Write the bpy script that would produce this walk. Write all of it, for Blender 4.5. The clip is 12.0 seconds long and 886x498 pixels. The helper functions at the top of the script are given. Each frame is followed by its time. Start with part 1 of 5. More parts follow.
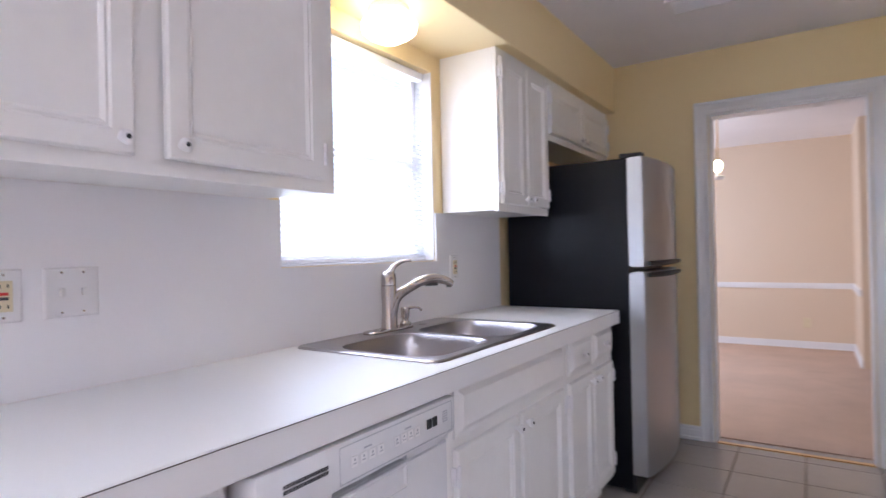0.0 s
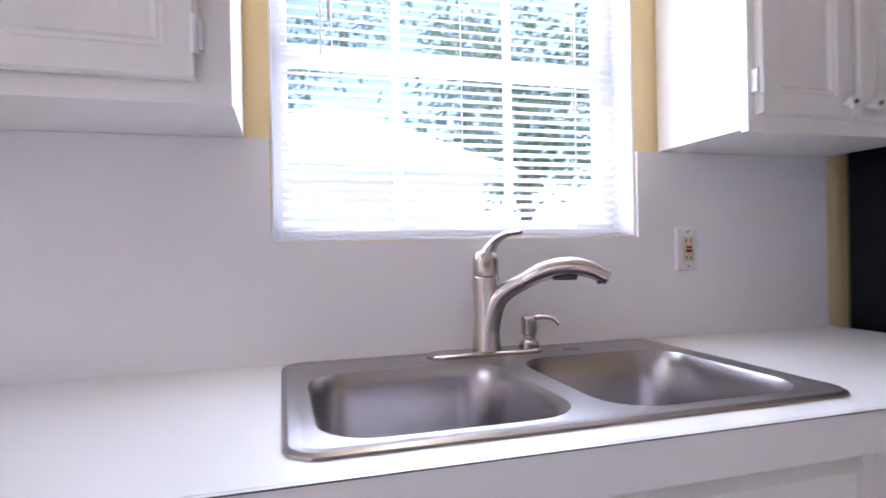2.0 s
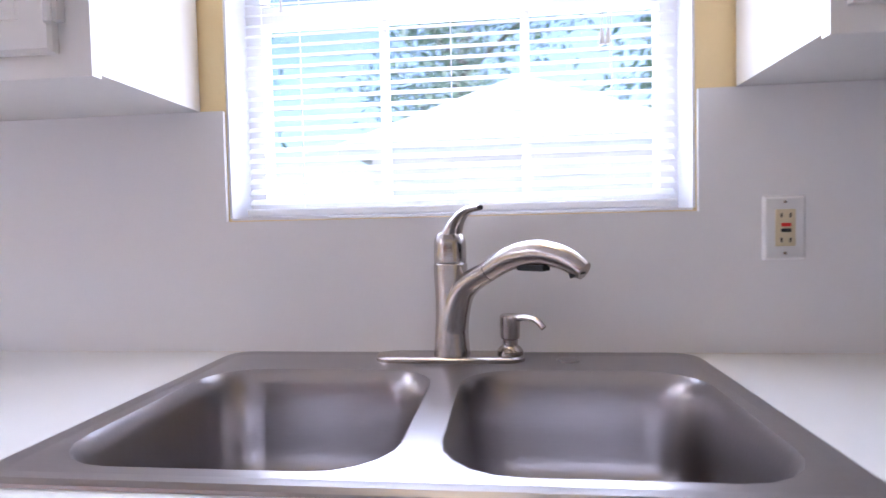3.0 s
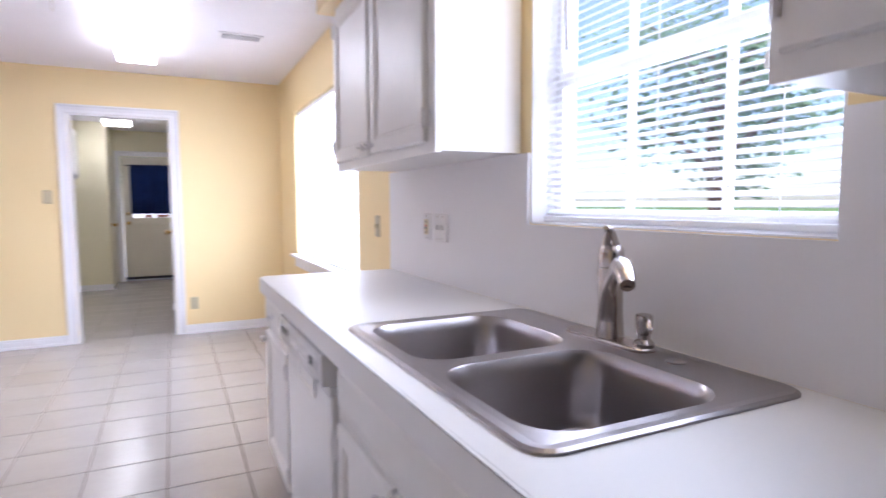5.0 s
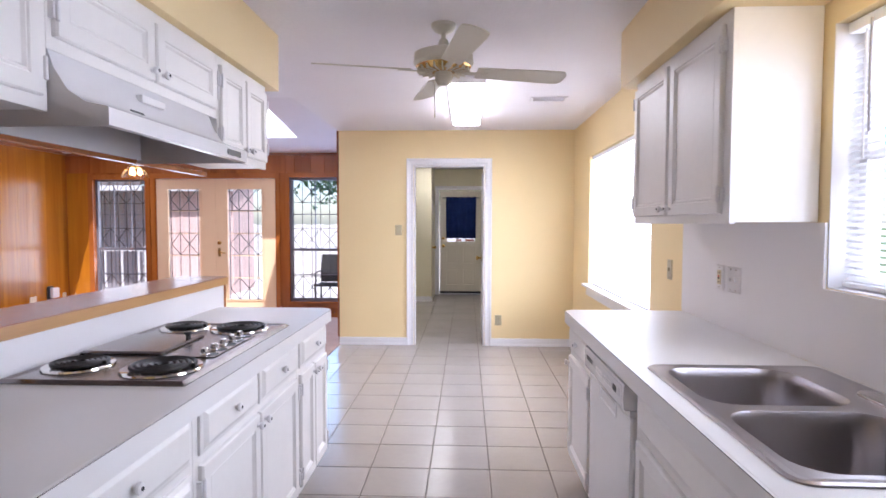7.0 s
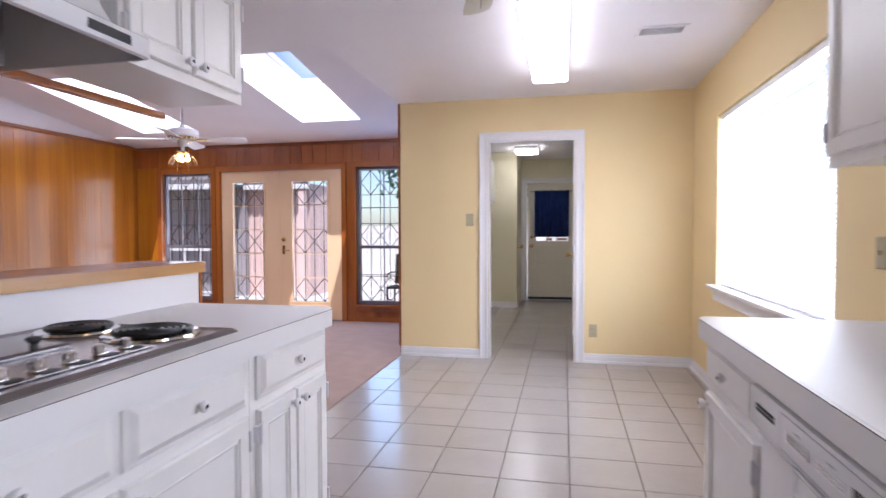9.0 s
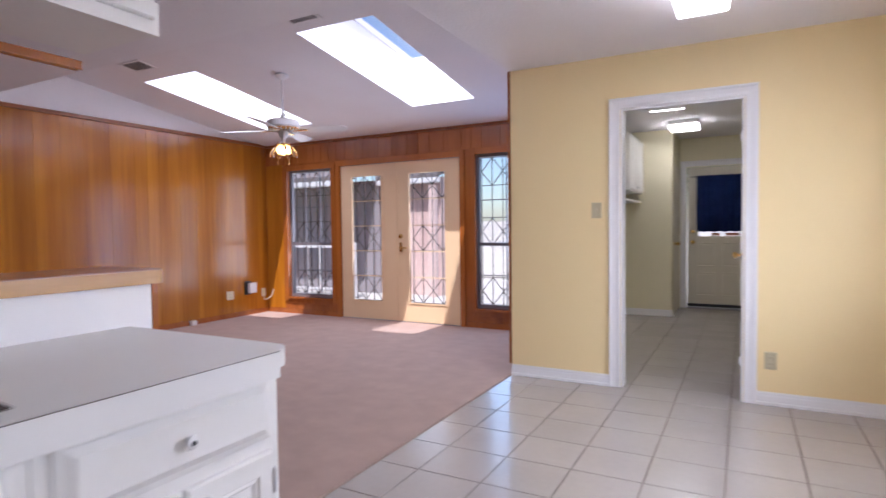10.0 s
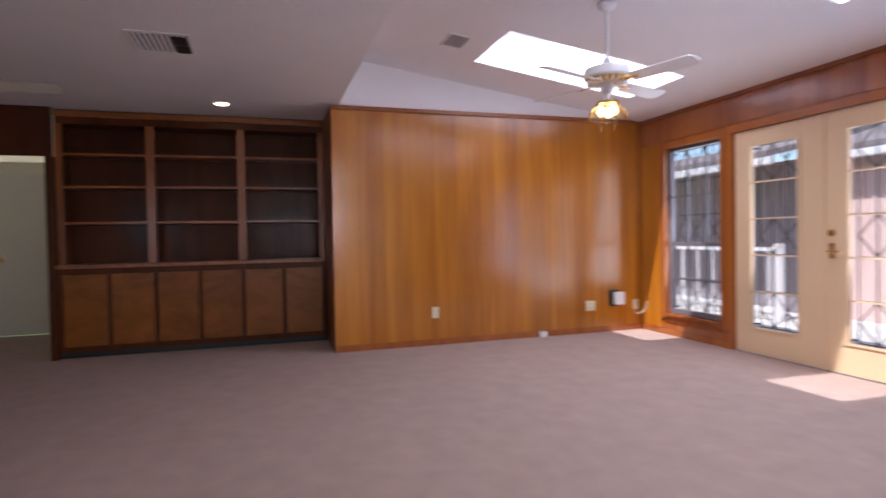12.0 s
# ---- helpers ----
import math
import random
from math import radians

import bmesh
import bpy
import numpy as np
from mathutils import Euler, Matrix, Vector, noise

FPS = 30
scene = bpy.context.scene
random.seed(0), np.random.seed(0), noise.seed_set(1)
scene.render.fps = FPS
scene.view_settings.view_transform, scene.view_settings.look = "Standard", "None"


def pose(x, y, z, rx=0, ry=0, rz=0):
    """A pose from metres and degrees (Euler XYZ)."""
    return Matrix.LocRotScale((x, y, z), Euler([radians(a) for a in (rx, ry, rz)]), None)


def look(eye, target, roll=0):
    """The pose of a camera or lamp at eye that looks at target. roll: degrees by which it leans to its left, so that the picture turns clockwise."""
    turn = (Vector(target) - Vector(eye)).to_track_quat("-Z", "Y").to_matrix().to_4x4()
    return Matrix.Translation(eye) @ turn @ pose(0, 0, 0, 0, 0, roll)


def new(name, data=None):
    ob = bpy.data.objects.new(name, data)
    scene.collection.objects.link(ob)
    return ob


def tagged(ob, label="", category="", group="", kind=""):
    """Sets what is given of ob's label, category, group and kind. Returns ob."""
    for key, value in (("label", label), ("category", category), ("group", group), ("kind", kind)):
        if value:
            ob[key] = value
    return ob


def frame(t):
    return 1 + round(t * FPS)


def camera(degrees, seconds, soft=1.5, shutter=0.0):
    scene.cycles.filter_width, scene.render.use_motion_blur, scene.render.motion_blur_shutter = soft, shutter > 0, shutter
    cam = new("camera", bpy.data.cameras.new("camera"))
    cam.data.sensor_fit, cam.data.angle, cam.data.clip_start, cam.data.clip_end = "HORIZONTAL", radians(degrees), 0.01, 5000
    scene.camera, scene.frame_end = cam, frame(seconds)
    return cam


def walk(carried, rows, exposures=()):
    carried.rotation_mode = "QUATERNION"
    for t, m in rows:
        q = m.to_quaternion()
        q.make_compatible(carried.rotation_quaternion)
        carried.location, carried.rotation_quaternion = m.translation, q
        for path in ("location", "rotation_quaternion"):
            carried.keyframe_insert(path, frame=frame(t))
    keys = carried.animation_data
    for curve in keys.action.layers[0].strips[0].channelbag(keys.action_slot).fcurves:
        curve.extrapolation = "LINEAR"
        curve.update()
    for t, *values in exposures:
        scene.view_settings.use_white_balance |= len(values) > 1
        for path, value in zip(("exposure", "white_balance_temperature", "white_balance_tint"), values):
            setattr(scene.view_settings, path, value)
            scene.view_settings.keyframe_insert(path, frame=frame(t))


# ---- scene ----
cam = camera(76.5, 12.0, shutter=0.5)
PATH = [
    (0, (-1.456, -3.203, 1.222), (-0.361, -4.876, 1.23), -1.2),
    (0.5, (-1.434, -3.566, 1.175), (-0.096, -5.052, 1.193), -1.3),
    (1, (-1.374, -3.904, 1.168), (0.194, -5.145, 1.191), -1.5),
    (1.5, (-1.354, -4.192, 1.171), (0.437, -5.082, 1.191), -1.3),
    (2, (-1.267, -4.468, 1.158), (0.655, -5.022, 1.156), -1.1),
    (2.5, (-1.181, -4.752, 1.168), (0.811, -4.913, 1.102), -1.0),
    (2.7, (-1.147, -4.858, 1.157), (0.851, -4.882, 1.091), -1.2),
    (4.3, (-0.881, -5.586, 1.171), (0.461, -4.113, 1.001), -0.6),
    (4.5, (-0.907, -5.677, 1.189), (0.284, -4.078, 1.029), -0.4),
    (5, (-1.007, -5.913, 1.242), (-0.143, -4.116, 1.083), -0.2),
    (5.5, (-1.111, -6.114, 1.323), (-0.569, -4.196, 1.159), -0.3),
    (6, (-1.166, -6.246, 1.374), (-0.91, -4.269, 1.221), -0.2),
    (6.5, (-1.202, -6.329, 1.381), (-1.186, -4.333, 1.263), 0.1),
    (7, (-1.206, -6.375, 1.396), (-1.289, -4.379, 1.304), 0.1),
    (7.2, (-1.196, -6.369, 1.403), (-1.31, -4.374, 1.328), -0.0),
    (8.8, (-1.107, -5.478, 1.192), (-1.477, -3.513, 1.143), 0.0),
    (9, (-1.1, -5.274, 1.206), (-1.522, -3.32, 1.143), -0.2),
    (9.5, (-1.05, -4.793, 1.185), (-1.73, -2.913, 1.117), -0.3),
    (10, (-1.002, -4.263, 1.196), (-1.946, -2.502, 1.122), -0.7),
    (10.5, (-1.042, -3.707, 1.159), (-2.256, -2.119, 1.093), -0.8),
    (11, (-1.196, -3.208, 1.111), (-2.714, -1.907, 1.058), -0.7),
    (11.5, (-1.393, -2.762, 1.16), (-3.123, -1.76, 1.1), -0.8),
    (12, (-1.6, -2.423, 1.124), (-3.506, -1.818, 1.082), -1.1),
]
EXPOSURES = [(0.0, 0.86, 5450, 16), (2.5, 0.90, 5450, 18), (5.5, 0.64, 5550, 18), (7.0, 0.57, 5700, 18), (9.5, 0.17, 5750, 17), (10.5, 0.10, 5750, 17), (12.0, 0.26, 5800, 15)]
walk(cam, [(t, look(eye, target, roll)) for t, eye, target, roll in PATH], EXPOSURES)

# ---- light ----
SUN = Vector((-0.25, 0.57, -1.0)).normalized()
world = bpy.data.worlds.new("sky")
scene.world = world
world.use_nodes = True
wn = world.node_tree.nodes
sky = wn.new("ShaderNodeTexSky")
sky.sky_type, sky.sun_disc = "NISHITA", False
sky.sun_elevation = math.asin(-SUN.z)
sky.sun_rotation = math.atan2(-SUN.x, -SUN.y)
wn["Background"].inputs["Strength"].default_value = 0.15
world.node_tree.links.new(sky.outputs["Color"], wn["Background"].inputs["Color"])
sun = new("sun", bpy.data.lights.new("sun", "SUN"))
sun.data.energy, sun.data.angle, sun.data.color = 5.0, radians(0.6), (1.0, 0.94, 0.85)
sun.matrix_world = look((0, 0, 9), Vector((0, 0, 9)) + SUN)


def area(name, eye, target, w, h, power, color=(1, 1, 1), spread=180):
    """Daylight that comes in through an opening, the glow of a lamp, or added fill."""
    data = bpy.data.lights.new(name, "AREA")
    data.shape, data.size, data.size_y, data.energy, data.color = "RECTANGLE", w, h, power, color
    data.spread = radians(spread)
    ob = new(name, data)
    ob.matrix_world = look(eye, target)
    return ob


DAY = (0.93, 0.96, 1.0)
area("window_light", (0.012, -4.9, 1.62), (-2, -4.9, 1.4), 0.80, 0.78, 2.0, DAY, 160)
area("window_light", (0.006, -4.9, 1.62), (-2, -4.9, 1.5), 0.80, 0.78, 2.6, DAY, 85)
area("window_light", (0.16, -4.9, 1.62), (-2, -4.9, 1.5), 0.86, 0.86, 8, DAY, 150)
area("window_light", (0.16, -1.71, 1.42), (-2, -1.71, 1.2), 1.8, 1.2, 74, DAY)
NORTH = (0.40, 0.66, 1.0)
area("window_light", (-4.86, 1.90, 1.1), (-4.86, -2, 2.0), 1.6, 1.7, 15, DAY)
area("window_light", (-3.2, 1.90, 1.25), (-3.2, -2, 1.6), 0.9, 1.5, 16, NORTH)
area("window_light", (-6.45, 1.90, 1.25), (-6.45, -2, 1.9), 0.8, 1.5, 7, DAY)
area("skylight_light", (-3.82, 0.15, 3.0), (-3.82, 0.15, 0), 0.6, 1.6, 27, DAY)
area("skylight_light", (-6.1, 0.35, 3.0), (-6.1, 0.35, 0), 0.7, 1.4, 24, DAY)

# ---- materials ----


def nodes_of(name):
    m = bpy.data.materials.new(name)
    m.use_nodes = True
    return m, m.node_tree.nodes, m.node_tree.links, m.node_tree.nodes["Principled BSDF"]


def mapped(n, l, scale, world_space=False):
    tc, mp = n.new("ShaderNodeTexCoord"), n.new("ShaderNodeMapping")
    mp.inputs["Scale"].default_value = scale
    if world_space:
        g = n.new("ShaderNodeNewGeometry")
        l.new(g.outputs["Position"], mp.inputs["Vector"])
    else:
        l.new(tc.outputs["Object"], mp.inputs["Vector"])
    return mp.outputs["Vector"]


def paint(name, color, rough=0.5, vary=0.05, big=1.3, fine=60.0, bump=0.08, metal=0.0, spec=0.5, per_object=0.0, stretch=(1, 1, 1), coat=0.0):
    """A surface with two scales of variation and a fine relief."""
    m, n, l, b = nodes_of(name)
    v = mapped(n, l, stretch, True)
    t1, t2 = n.new("ShaderNodeTexNoise"), n.new("ShaderNodeTexNoise")
    t1.inputs["Scale"].default_value, t2.inputs["Scale"].default_value = big, fine
    t1.inputs["Detail"].default_value, t2.inputs["Detail"].default_value = 4, 3
    for t in (t1, t2):
        l.new(v, t.inputs["Vector"])
    add = n.new("ShaderNodeMath")
    add.operation = "MULTIPLY_ADD"
    l.new(t2.outputs["Fac"], add.inputs[0])
    add.inputs[1].default_value = 0.4
    l.new(t1.outputs["Fac"], add.inputs[2])
    fac = add.outputs[0]
    if per_object:
        oi, more = n.new("ShaderNodeObjectInfo"), n.new("ShaderNodeMath")
        more.operation = "MULTIPLY_ADD"
        l.new(oi.outputs["Random"], more.inputs[0])
        more.inputs[1].default_value = per_object
        l.new(fac, more.inputs[2])
        fac = more.outputs[0]
    ramp = n.new("ShaderNodeValToRGB")
    e = ramp.color_ramp.elements
    e[0].position, e[1].position = 0.35, 1.05 if not per_object else 1.0
    e[0].color = (*[min(1, c * (1 - vary)) for c in color], 1)
    e[1].color = (*[min(1, c * (1 + vary)) for c in color], 1)
    l.new(fac, ramp.inputs["Fac"])
    l.new(ramp.outputs["Color"], b.inputs["Base Color"])
    rr = n.new("ShaderNodeMapRange")
    rr.inputs["To Min"].default_value, rr.inputs["To Max"].default_value = rough * 0.85, min(1, rough * 1.15)
    l.new(t1.outputs["Fac"], rr.inputs["Value"])
    l.new(rr.outputs["Result"], b.inputs["Roughness"])
    b.inputs["Metallic"].default_value = metal
    b.inputs["Specular IOR Level"].default_value = spec
    b.inputs["Coat Weight"].default_value = coat
    b.inputs["Coat Roughness"].default_value = 0.12
    if bump:
        bp = n.new("ShaderNodeBump")
        bp.inputs["Strength"].default_value, bp.inputs["Distance"].default_value = bump, 0.004
        l.new(t2.outputs["Fac"], bp.inputs["Height"])
        l.new(bp.outputs["Normal"], b.inputs["Normal"])
    return m


def wood(name, dark, light, rough=0.3, grain=(14, 14, 0.9), per_object=0.35, coat=0.5, figure=1.0):
    """Stained wood with a long grain, streaks and a lacquer."""
    m, n, l, b = nodes_of(name)
    v = mapped(n, l, grain, True)
    oi = n.new("ShaderNodeObjectInfo")
    off = n.new("ShaderNodeVectorMath")
    off.operation = "ADD"
    sc = n.new("ShaderNodeMath")
    sc.operation = "MULTIPLY"
    sc.inputs[1].default_value = 37.0
    l.new(oi.outputs["Random"], sc.inputs[0])
    l.new(v, off.inputs[0])
    l.new(sc.outputs[0], off.inputs[1])
    t1, t2 = n.new("ShaderNodeTexNoise"), n.new("ShaderNodeTexNoise")
    t1.inputs["Scale"].default_value, t1.inputs["Detail"].default_value, t1.inputs["Distortion"].default_value = 0.55 * figure, 5, 1.2
    t2.inputs["Scale"].default_value, t2.inputs["Detail"].default_value = 5.0, 4
    for t in (t1, t2):
        l.new(off.outputs[0], t.inputs["Vector"])
    a = n.new("ShaderNodeMath")
    a.operation = "MULTIPLY_ADD"
    a.inputs[1].default_value = 0.35
    l.new(t2.outputs["Fac"], a.inputs[0])
    l.new(t1.outputs["Fac"], a.inputs[2])
    c = n.new("ShaderNodeMath")
    c.operation = "MULTIPLY_ADD"
    c.inputs[1].default_value = per_object
    l.new(oi.outputs["Random"], c.inputs[0])
    l.new(a.outputs[0], c.inputs[2])
    ramp = n.new("ShaderNodeValToRGB")
    e = ramp.color_ramp.elements
    e[0].position, e[1].position = 0.35, 0.95 + per_object
    e[0].color, e[1].color = (*dark, 1), (*light, 1)
    l.new(c.outputs[0], ramp.inputs["Fac"])
    l.new(ramp.outputs["Color"], b.inputs["Base Color"])
    b.inputs["Roughness"].default_value = rough
    b.inputs["Coat Weight"].default_value, b.inputs["Coat Roughness"].default_value = coat, 0.16
    bp = n.new("ShaderNodeBump")
    bp.inputs["Strength"].default_value, bp.inputs["Distance"].default_value = 0.12, 0.002
    l.new(t2.outputs["Fac"], bp.inputs["Height"])
    l.new(bp.outputs["Normal"], b.inputs["Normal"])
    return m


def glow(name, color, strength):
    m, n, l, b = nodes_of(name)
    b.inputs["Base Color"].default_value = (*color, 1)
    b.inputs["Emission Color"].default_value = (*color, 1)
    b.inputs["Emission Strength"].default_value = strength
    return m


def clear(name, color=(1, 1, 1), rough=0.0, alpha=0.12):
    """A thin pane: mostly see-through, with a glossy face."""
    m, n, l, b = nodes_of(name)
    tr, gl, mx = n.new("ShaderNodeBsdfTransparent"), n.new("ShaderNodeBsdfGlossy"), n.new("ShaderNodeMixShader")
    tr.inputs["Color"].default_value = (*color, 1)
    gl.inputs["Roughness"].default_value = rough
    lw, pw, ma = n.new("ShaderNodeLayerWeight"), n.new("ShaderNodeMath"), n.new("ShaderNodeMath")
    pw.operation, ma.operation = "POWER", "MULTIPLY_ADD"
    l.new(lw.outputs["Facing"], pw.inputs[0])
    pw.inputs[1].default_value = 4.0
    l.new(pw.outputs[0], ma.inputs[0])
    ma.inputs[1].default_value, ma.inputs[2].default_value = 0.6, 0.04
    l.new(ma.outputs[0], mx.inputs["Fac"])
    l.new(tr.outputs[0], mx.inputs[1])
    l.new(gl.outputs[0], mx.inputs[2])
    l.new(mx.outputs[0], n["Material Output"].inputs["Surface"])
    return m


YELLOW = paint("yellow_wall_paint", (0.88, 0.70, 0.38), 0.55, 0.03, 1.1, 90, 0.12)
CREAM = paint("cream_wall_paint", (0.78, 0.72, 0.52), 0.55, 0.03, 1.1, 90, 0.12)
BEIGE = paint("beige_wall_paint", (0.72, 0.58, 0.44), 0.55, 0.03, 1.1, 90, 0.12)
CEIL = paint("textured_ceiling_paint", (0.86, 0.83, 0.85), 0.8, 0.03, 2.0, 45, 0.5)
WHITE = paint("white_trim_paint", (0.82, 0.80, 0.81), 0.35, 0.03, 3.0, 40, 0.06)
CABINET = paint("white_cabinet_paint", (0.86, 0.835, 0.81), 0.38, 0.035, 3.0, 30, 0.09)
LAMINATE = paint("white_laminate", (0.82, 0.80, 0.79), 0.42, 0.02, 2.0, 160, 0.02)
SPLASH = paint("white_splashback_laminate", (0.87, 0.85, 0.86), 0.42, 0.02, 2.0, 160, 0.02)
SEAM = paint("dark_laminate_seam", (0.10, 0.08, 0.08), 0.6, 0.1)
TILE = paint("ceramic_floor_tile", (0.385, 0.345, 0.32), 0.20, 0.07, 2.5, 25, 0.03, spec=0.45, per_object=0.25)
GROUT = paint("grey_grout", (0.17, 0.135, 0.12), 0.85, 0.15, 6, 120, 0.4)
CARPET = paint("beige_cut_pile_carpet", (0.44, 0.315, 0.27), 0.95, 0.10, 6, 300, 1.0, spec=0.1)
DINING_CARPET = paint("dining_carpet", (0.60, 0.44, 0.34), 0.95, 0.14, 2.2, 260, 1.0, spec=0.1)
PANEL = wood("honey_wood_panelling", (0.23, 0.062, 0.003), (0.56, 0.205, 0.012), 0.22, (6, 6, 0.3), 0.16, 0.75)
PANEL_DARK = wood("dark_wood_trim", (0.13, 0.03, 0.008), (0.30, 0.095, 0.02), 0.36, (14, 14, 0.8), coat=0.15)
HEADER = wood("reddish_wood_header", (0.20, 0.045, 0.008), (0.42, 0.13, 0.025), 0.25, (9, 9, 0.6))
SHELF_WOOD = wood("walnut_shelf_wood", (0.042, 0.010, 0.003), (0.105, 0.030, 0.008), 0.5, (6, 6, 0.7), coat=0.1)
BURL = wood("figured_cabinet_wood", (0.11, 0.030, 0.005), (0.26, 0.086, 0.014), 0.35, (2.5, 2.5, 5.0), coat=0.1, figure=1.6)
for m, level in ((SHELF_WOOD, 0.15), (BURL, 0.25)):
    m.node_tree.nodes["Principled BSDF"].inputs["Specular IOR Level"].default_value = level
BAR_WOOD = wood("oak_bar_edge", (0.36, 0.17, 0.045), (0.60, 0.33, 0.11), 0.35, (14, 1.0, 14))
BAR_TOP = wood("brown_bar_top", (0.20, 0.09, 0.06), (0.34, 0.17, 0.11), 0.25, (9, 0.8, 9))
STEEL = paint("brushed_stainless", (0.40, 0.375, 0.38), 0.29, 0.06, 5, 220, 0.06, metal=1.0, stretch=(1, 0.12, 1))
NICKEL = paint("brushed_nickel", (0.50, 0.45, 0.42), 0.24, 0.05, 10, 200, 0.03, metal=1.0)
CHROME = paint("chrome", (0.70, 0.68, 0.66), 0.08, 0.02, 10, 100, 0, metal=1.0)
# darker than STEEL: the dark hood's reflection is put into the colour
COOK_STEEL = paint("hood_reflection_dark_steel", (0.26, 0.24, 0.24), 0.22, 0.06, 5, 220, 0.05, metal=1.0)
VENT_GREY = paint("shadowed_duct", (0.36, 0.32, 0.33), 0.8, 0.1)
BRASS = paint("polished_brass", (0.75, 0.50, 0.18), 0.2, 0.05, 10, 100, 0, metal=1.0)
BLACK = paint("black_textured_enamel", (0.004, 0.004, 0.007), 0.30, 0.2, 6, 240, 0.10, spec=0.22)
COIL = paint("black_coil", (0.012, 0.011, 0.011), 0.4, 0.2, 30, 200, 0.1)
DARK = paint("dark_plastic", (0.02, 0.02, 0.022), 0.5, 0.1)
IRON = paint("black_wrought_iron", (0.03, 0.026, 0.028), 0.5, 0.2, 20, 120, 0.2)
IVORY = paint("ivory_plastic", (0.72, 0.62, 0.42), 0.4, 0.03)
ALMOND = paint("almond_switch_plastic", (0.52, 0.44, 0.28), 0.4, 0.03)
PLASTIC = paint("white_plastic", (0.82, 0.80, 0.80), 0.35, 0.02)
RED = paint("red_plastic", (0.6, 0.03, 0.02), 0.4, 0.05)
DOOR_CREAM = paint("cream_door_paint", (0.80, 0.58, 0.36), 0.4, 0.03, 2, 50, 0.06)
DOOR_WHITE = paint("white_door_paint", (0.74, 0.68, 0.56), 0.4, 0.03, 2, 50, 0.06)
ENAMEL = paint("white_appliance_enamel", (0.80, 0.79, 0.80), 0.12, 0.02, 3, 60, 0.03)
WAND = paint("grey_clear_plastic", (0.42, 0.40, 0.42), 0.2, 0.03)
BLIND = paint("white_blind_slat", (0.88, 0.88, 0.90), 0.45, 0.02)
SASH = paint("bronze_sash", (0.20, 0.19, 0.22), 0.4, 0.06, metal=0.3)
GLASS = clear("window_glass")
CURTAIN = paint("blue_curtain_cloth", (0.018, 0.036, 0.14), 0.9, 0.25, 8, 300, 0.4, spec=0.1)
LAMP = glow("lit_lamp_diffuser", (1.0, 0.97, 0.93), 11.5)
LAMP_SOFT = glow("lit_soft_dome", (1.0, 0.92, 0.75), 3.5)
LAMP_BRIGHT = glow("lit_square_diffuser", (1.0, 0.96, 0.88), 13.0)
WARM = glow("lit_warm_bulb", (1.0, 0.78, 0.42), 9.0)
WARM_DOME = glow("lit_warm_dome", (1.0, 0.84, 0.56), 4.8)
ROOF = paint("grey_shingle", (0.22, 0.19, 0.19), 0.9, 0.2, 3, 40, 0.6)
SIDING = paint("pale_siding", (0.88, 0.87, 0.88), 0.7, 0.04)
# fence boards paled: glare of the overexposed yard is put into the colour
PALE_FENCE = wood("glare_pale_fence_board", (0.62, 0.58, 0.55), (0.84, 0.81, 0.78), 0.8, (14, 14, 0.8), coat=0.0)
FENCE = wood("reddish_fence_board", (0.58, 0.40, 0.37), (0.80, 0.62, 0.58), 0.8, (14, 14, 0.8), coat=0.0)
GRASS = paint("lawn", (0.12, 0.19, 0.07), 0.95, 0.4, 1.2, 60, 1.0, spec=0.1)
PATIO = paint("patio_concrete", (0.60, 0.58, 0.56), 0.9, 0.12, 1.5, 60, 0.4)
LEAF = paint("foliage", (0.10, 0.19, 0.09), 0.6, 0.4, 3, 30, 0.0, per_object=0.2)
BARK = paint("bark", (0.12, 0.08, 0.06), 0.9, 0.3, 8, 50, 0.8)

# ---- building helpers ----
ORIGIN = {}


def thing(name, loc, label, category, group="", kind=""):
    ob = new(name)
    ob.location = loc
    ob.empty_display_size = 0.05
    ORIGIN[ob] = Vector(loc)
    return tagged(ob, label, category, group, kind)


def part(name, bm, material, parent=None, label="", smooth=False):
    """Links a bmesh, given in world metres, as one mesh under a thing."""
    me = bpy.data.meshes.new(name)
    o = ORIGIN.get(parent, Vector((0, 0, 0)))
    bmesh.ops.translate(bm, verts=bm.verts, vec=-o)
    bmesh.ops.recalc_face_normals(bm, faces=bm.faces)
    if smooth:
        for f in bm.faces:
            f.smooth = True
        for e in bm.edges:
            if len(e.link_faces) == 2 and e.calc_face_angle() > 0.6:
                e.smooth = False
    bm.to_mesh(me)
    bm.free()
    me.materials.append(material)
    ob = new(name, me)
    if parent:
        ob.parent = parent
    ORIGIN[ob] = o
    return tagged(ob, label)


def structure(name, bm, material, label, category="wall"):
    return tagged(part(name, bm, material), label, category, kind="structure")


def box(bm, x0, x1, y0, y1, z0, z1, bevel=0.0, m=None):
    r = bmesh.ops.create_cube(bm, size=1)
    vs = r["verts"]
    bmesh.ops.scale(bm, verts=vs, vec=(abs(x1 - x0), abs(y1 - y0), abs(z1 - z0)))
    bmesh.ops.translate(bm, verts=vs, vec=((x0 + x1) / 2, (y0 + y1) / 2, (z0 + z1) / 2))
    if bevel:
        es = list({e for v in vs for e in v.link_edges})
        g = bmesh.ops.bevel(bm, geom=es, offset=bevel, segments=2, affect="EDGES", profile=0.6)
        vs = list({v for f in g["faces"] for v in f.verts} | {v for v in vs if v.is_valid})
    if m is not None:
        bmesh.ops.transform(bm, matrix=m, verts=vs)
    return bm


def B(*a, bevel=0.0):
    return box(bmesh.new(), *a, bevel=bevel)


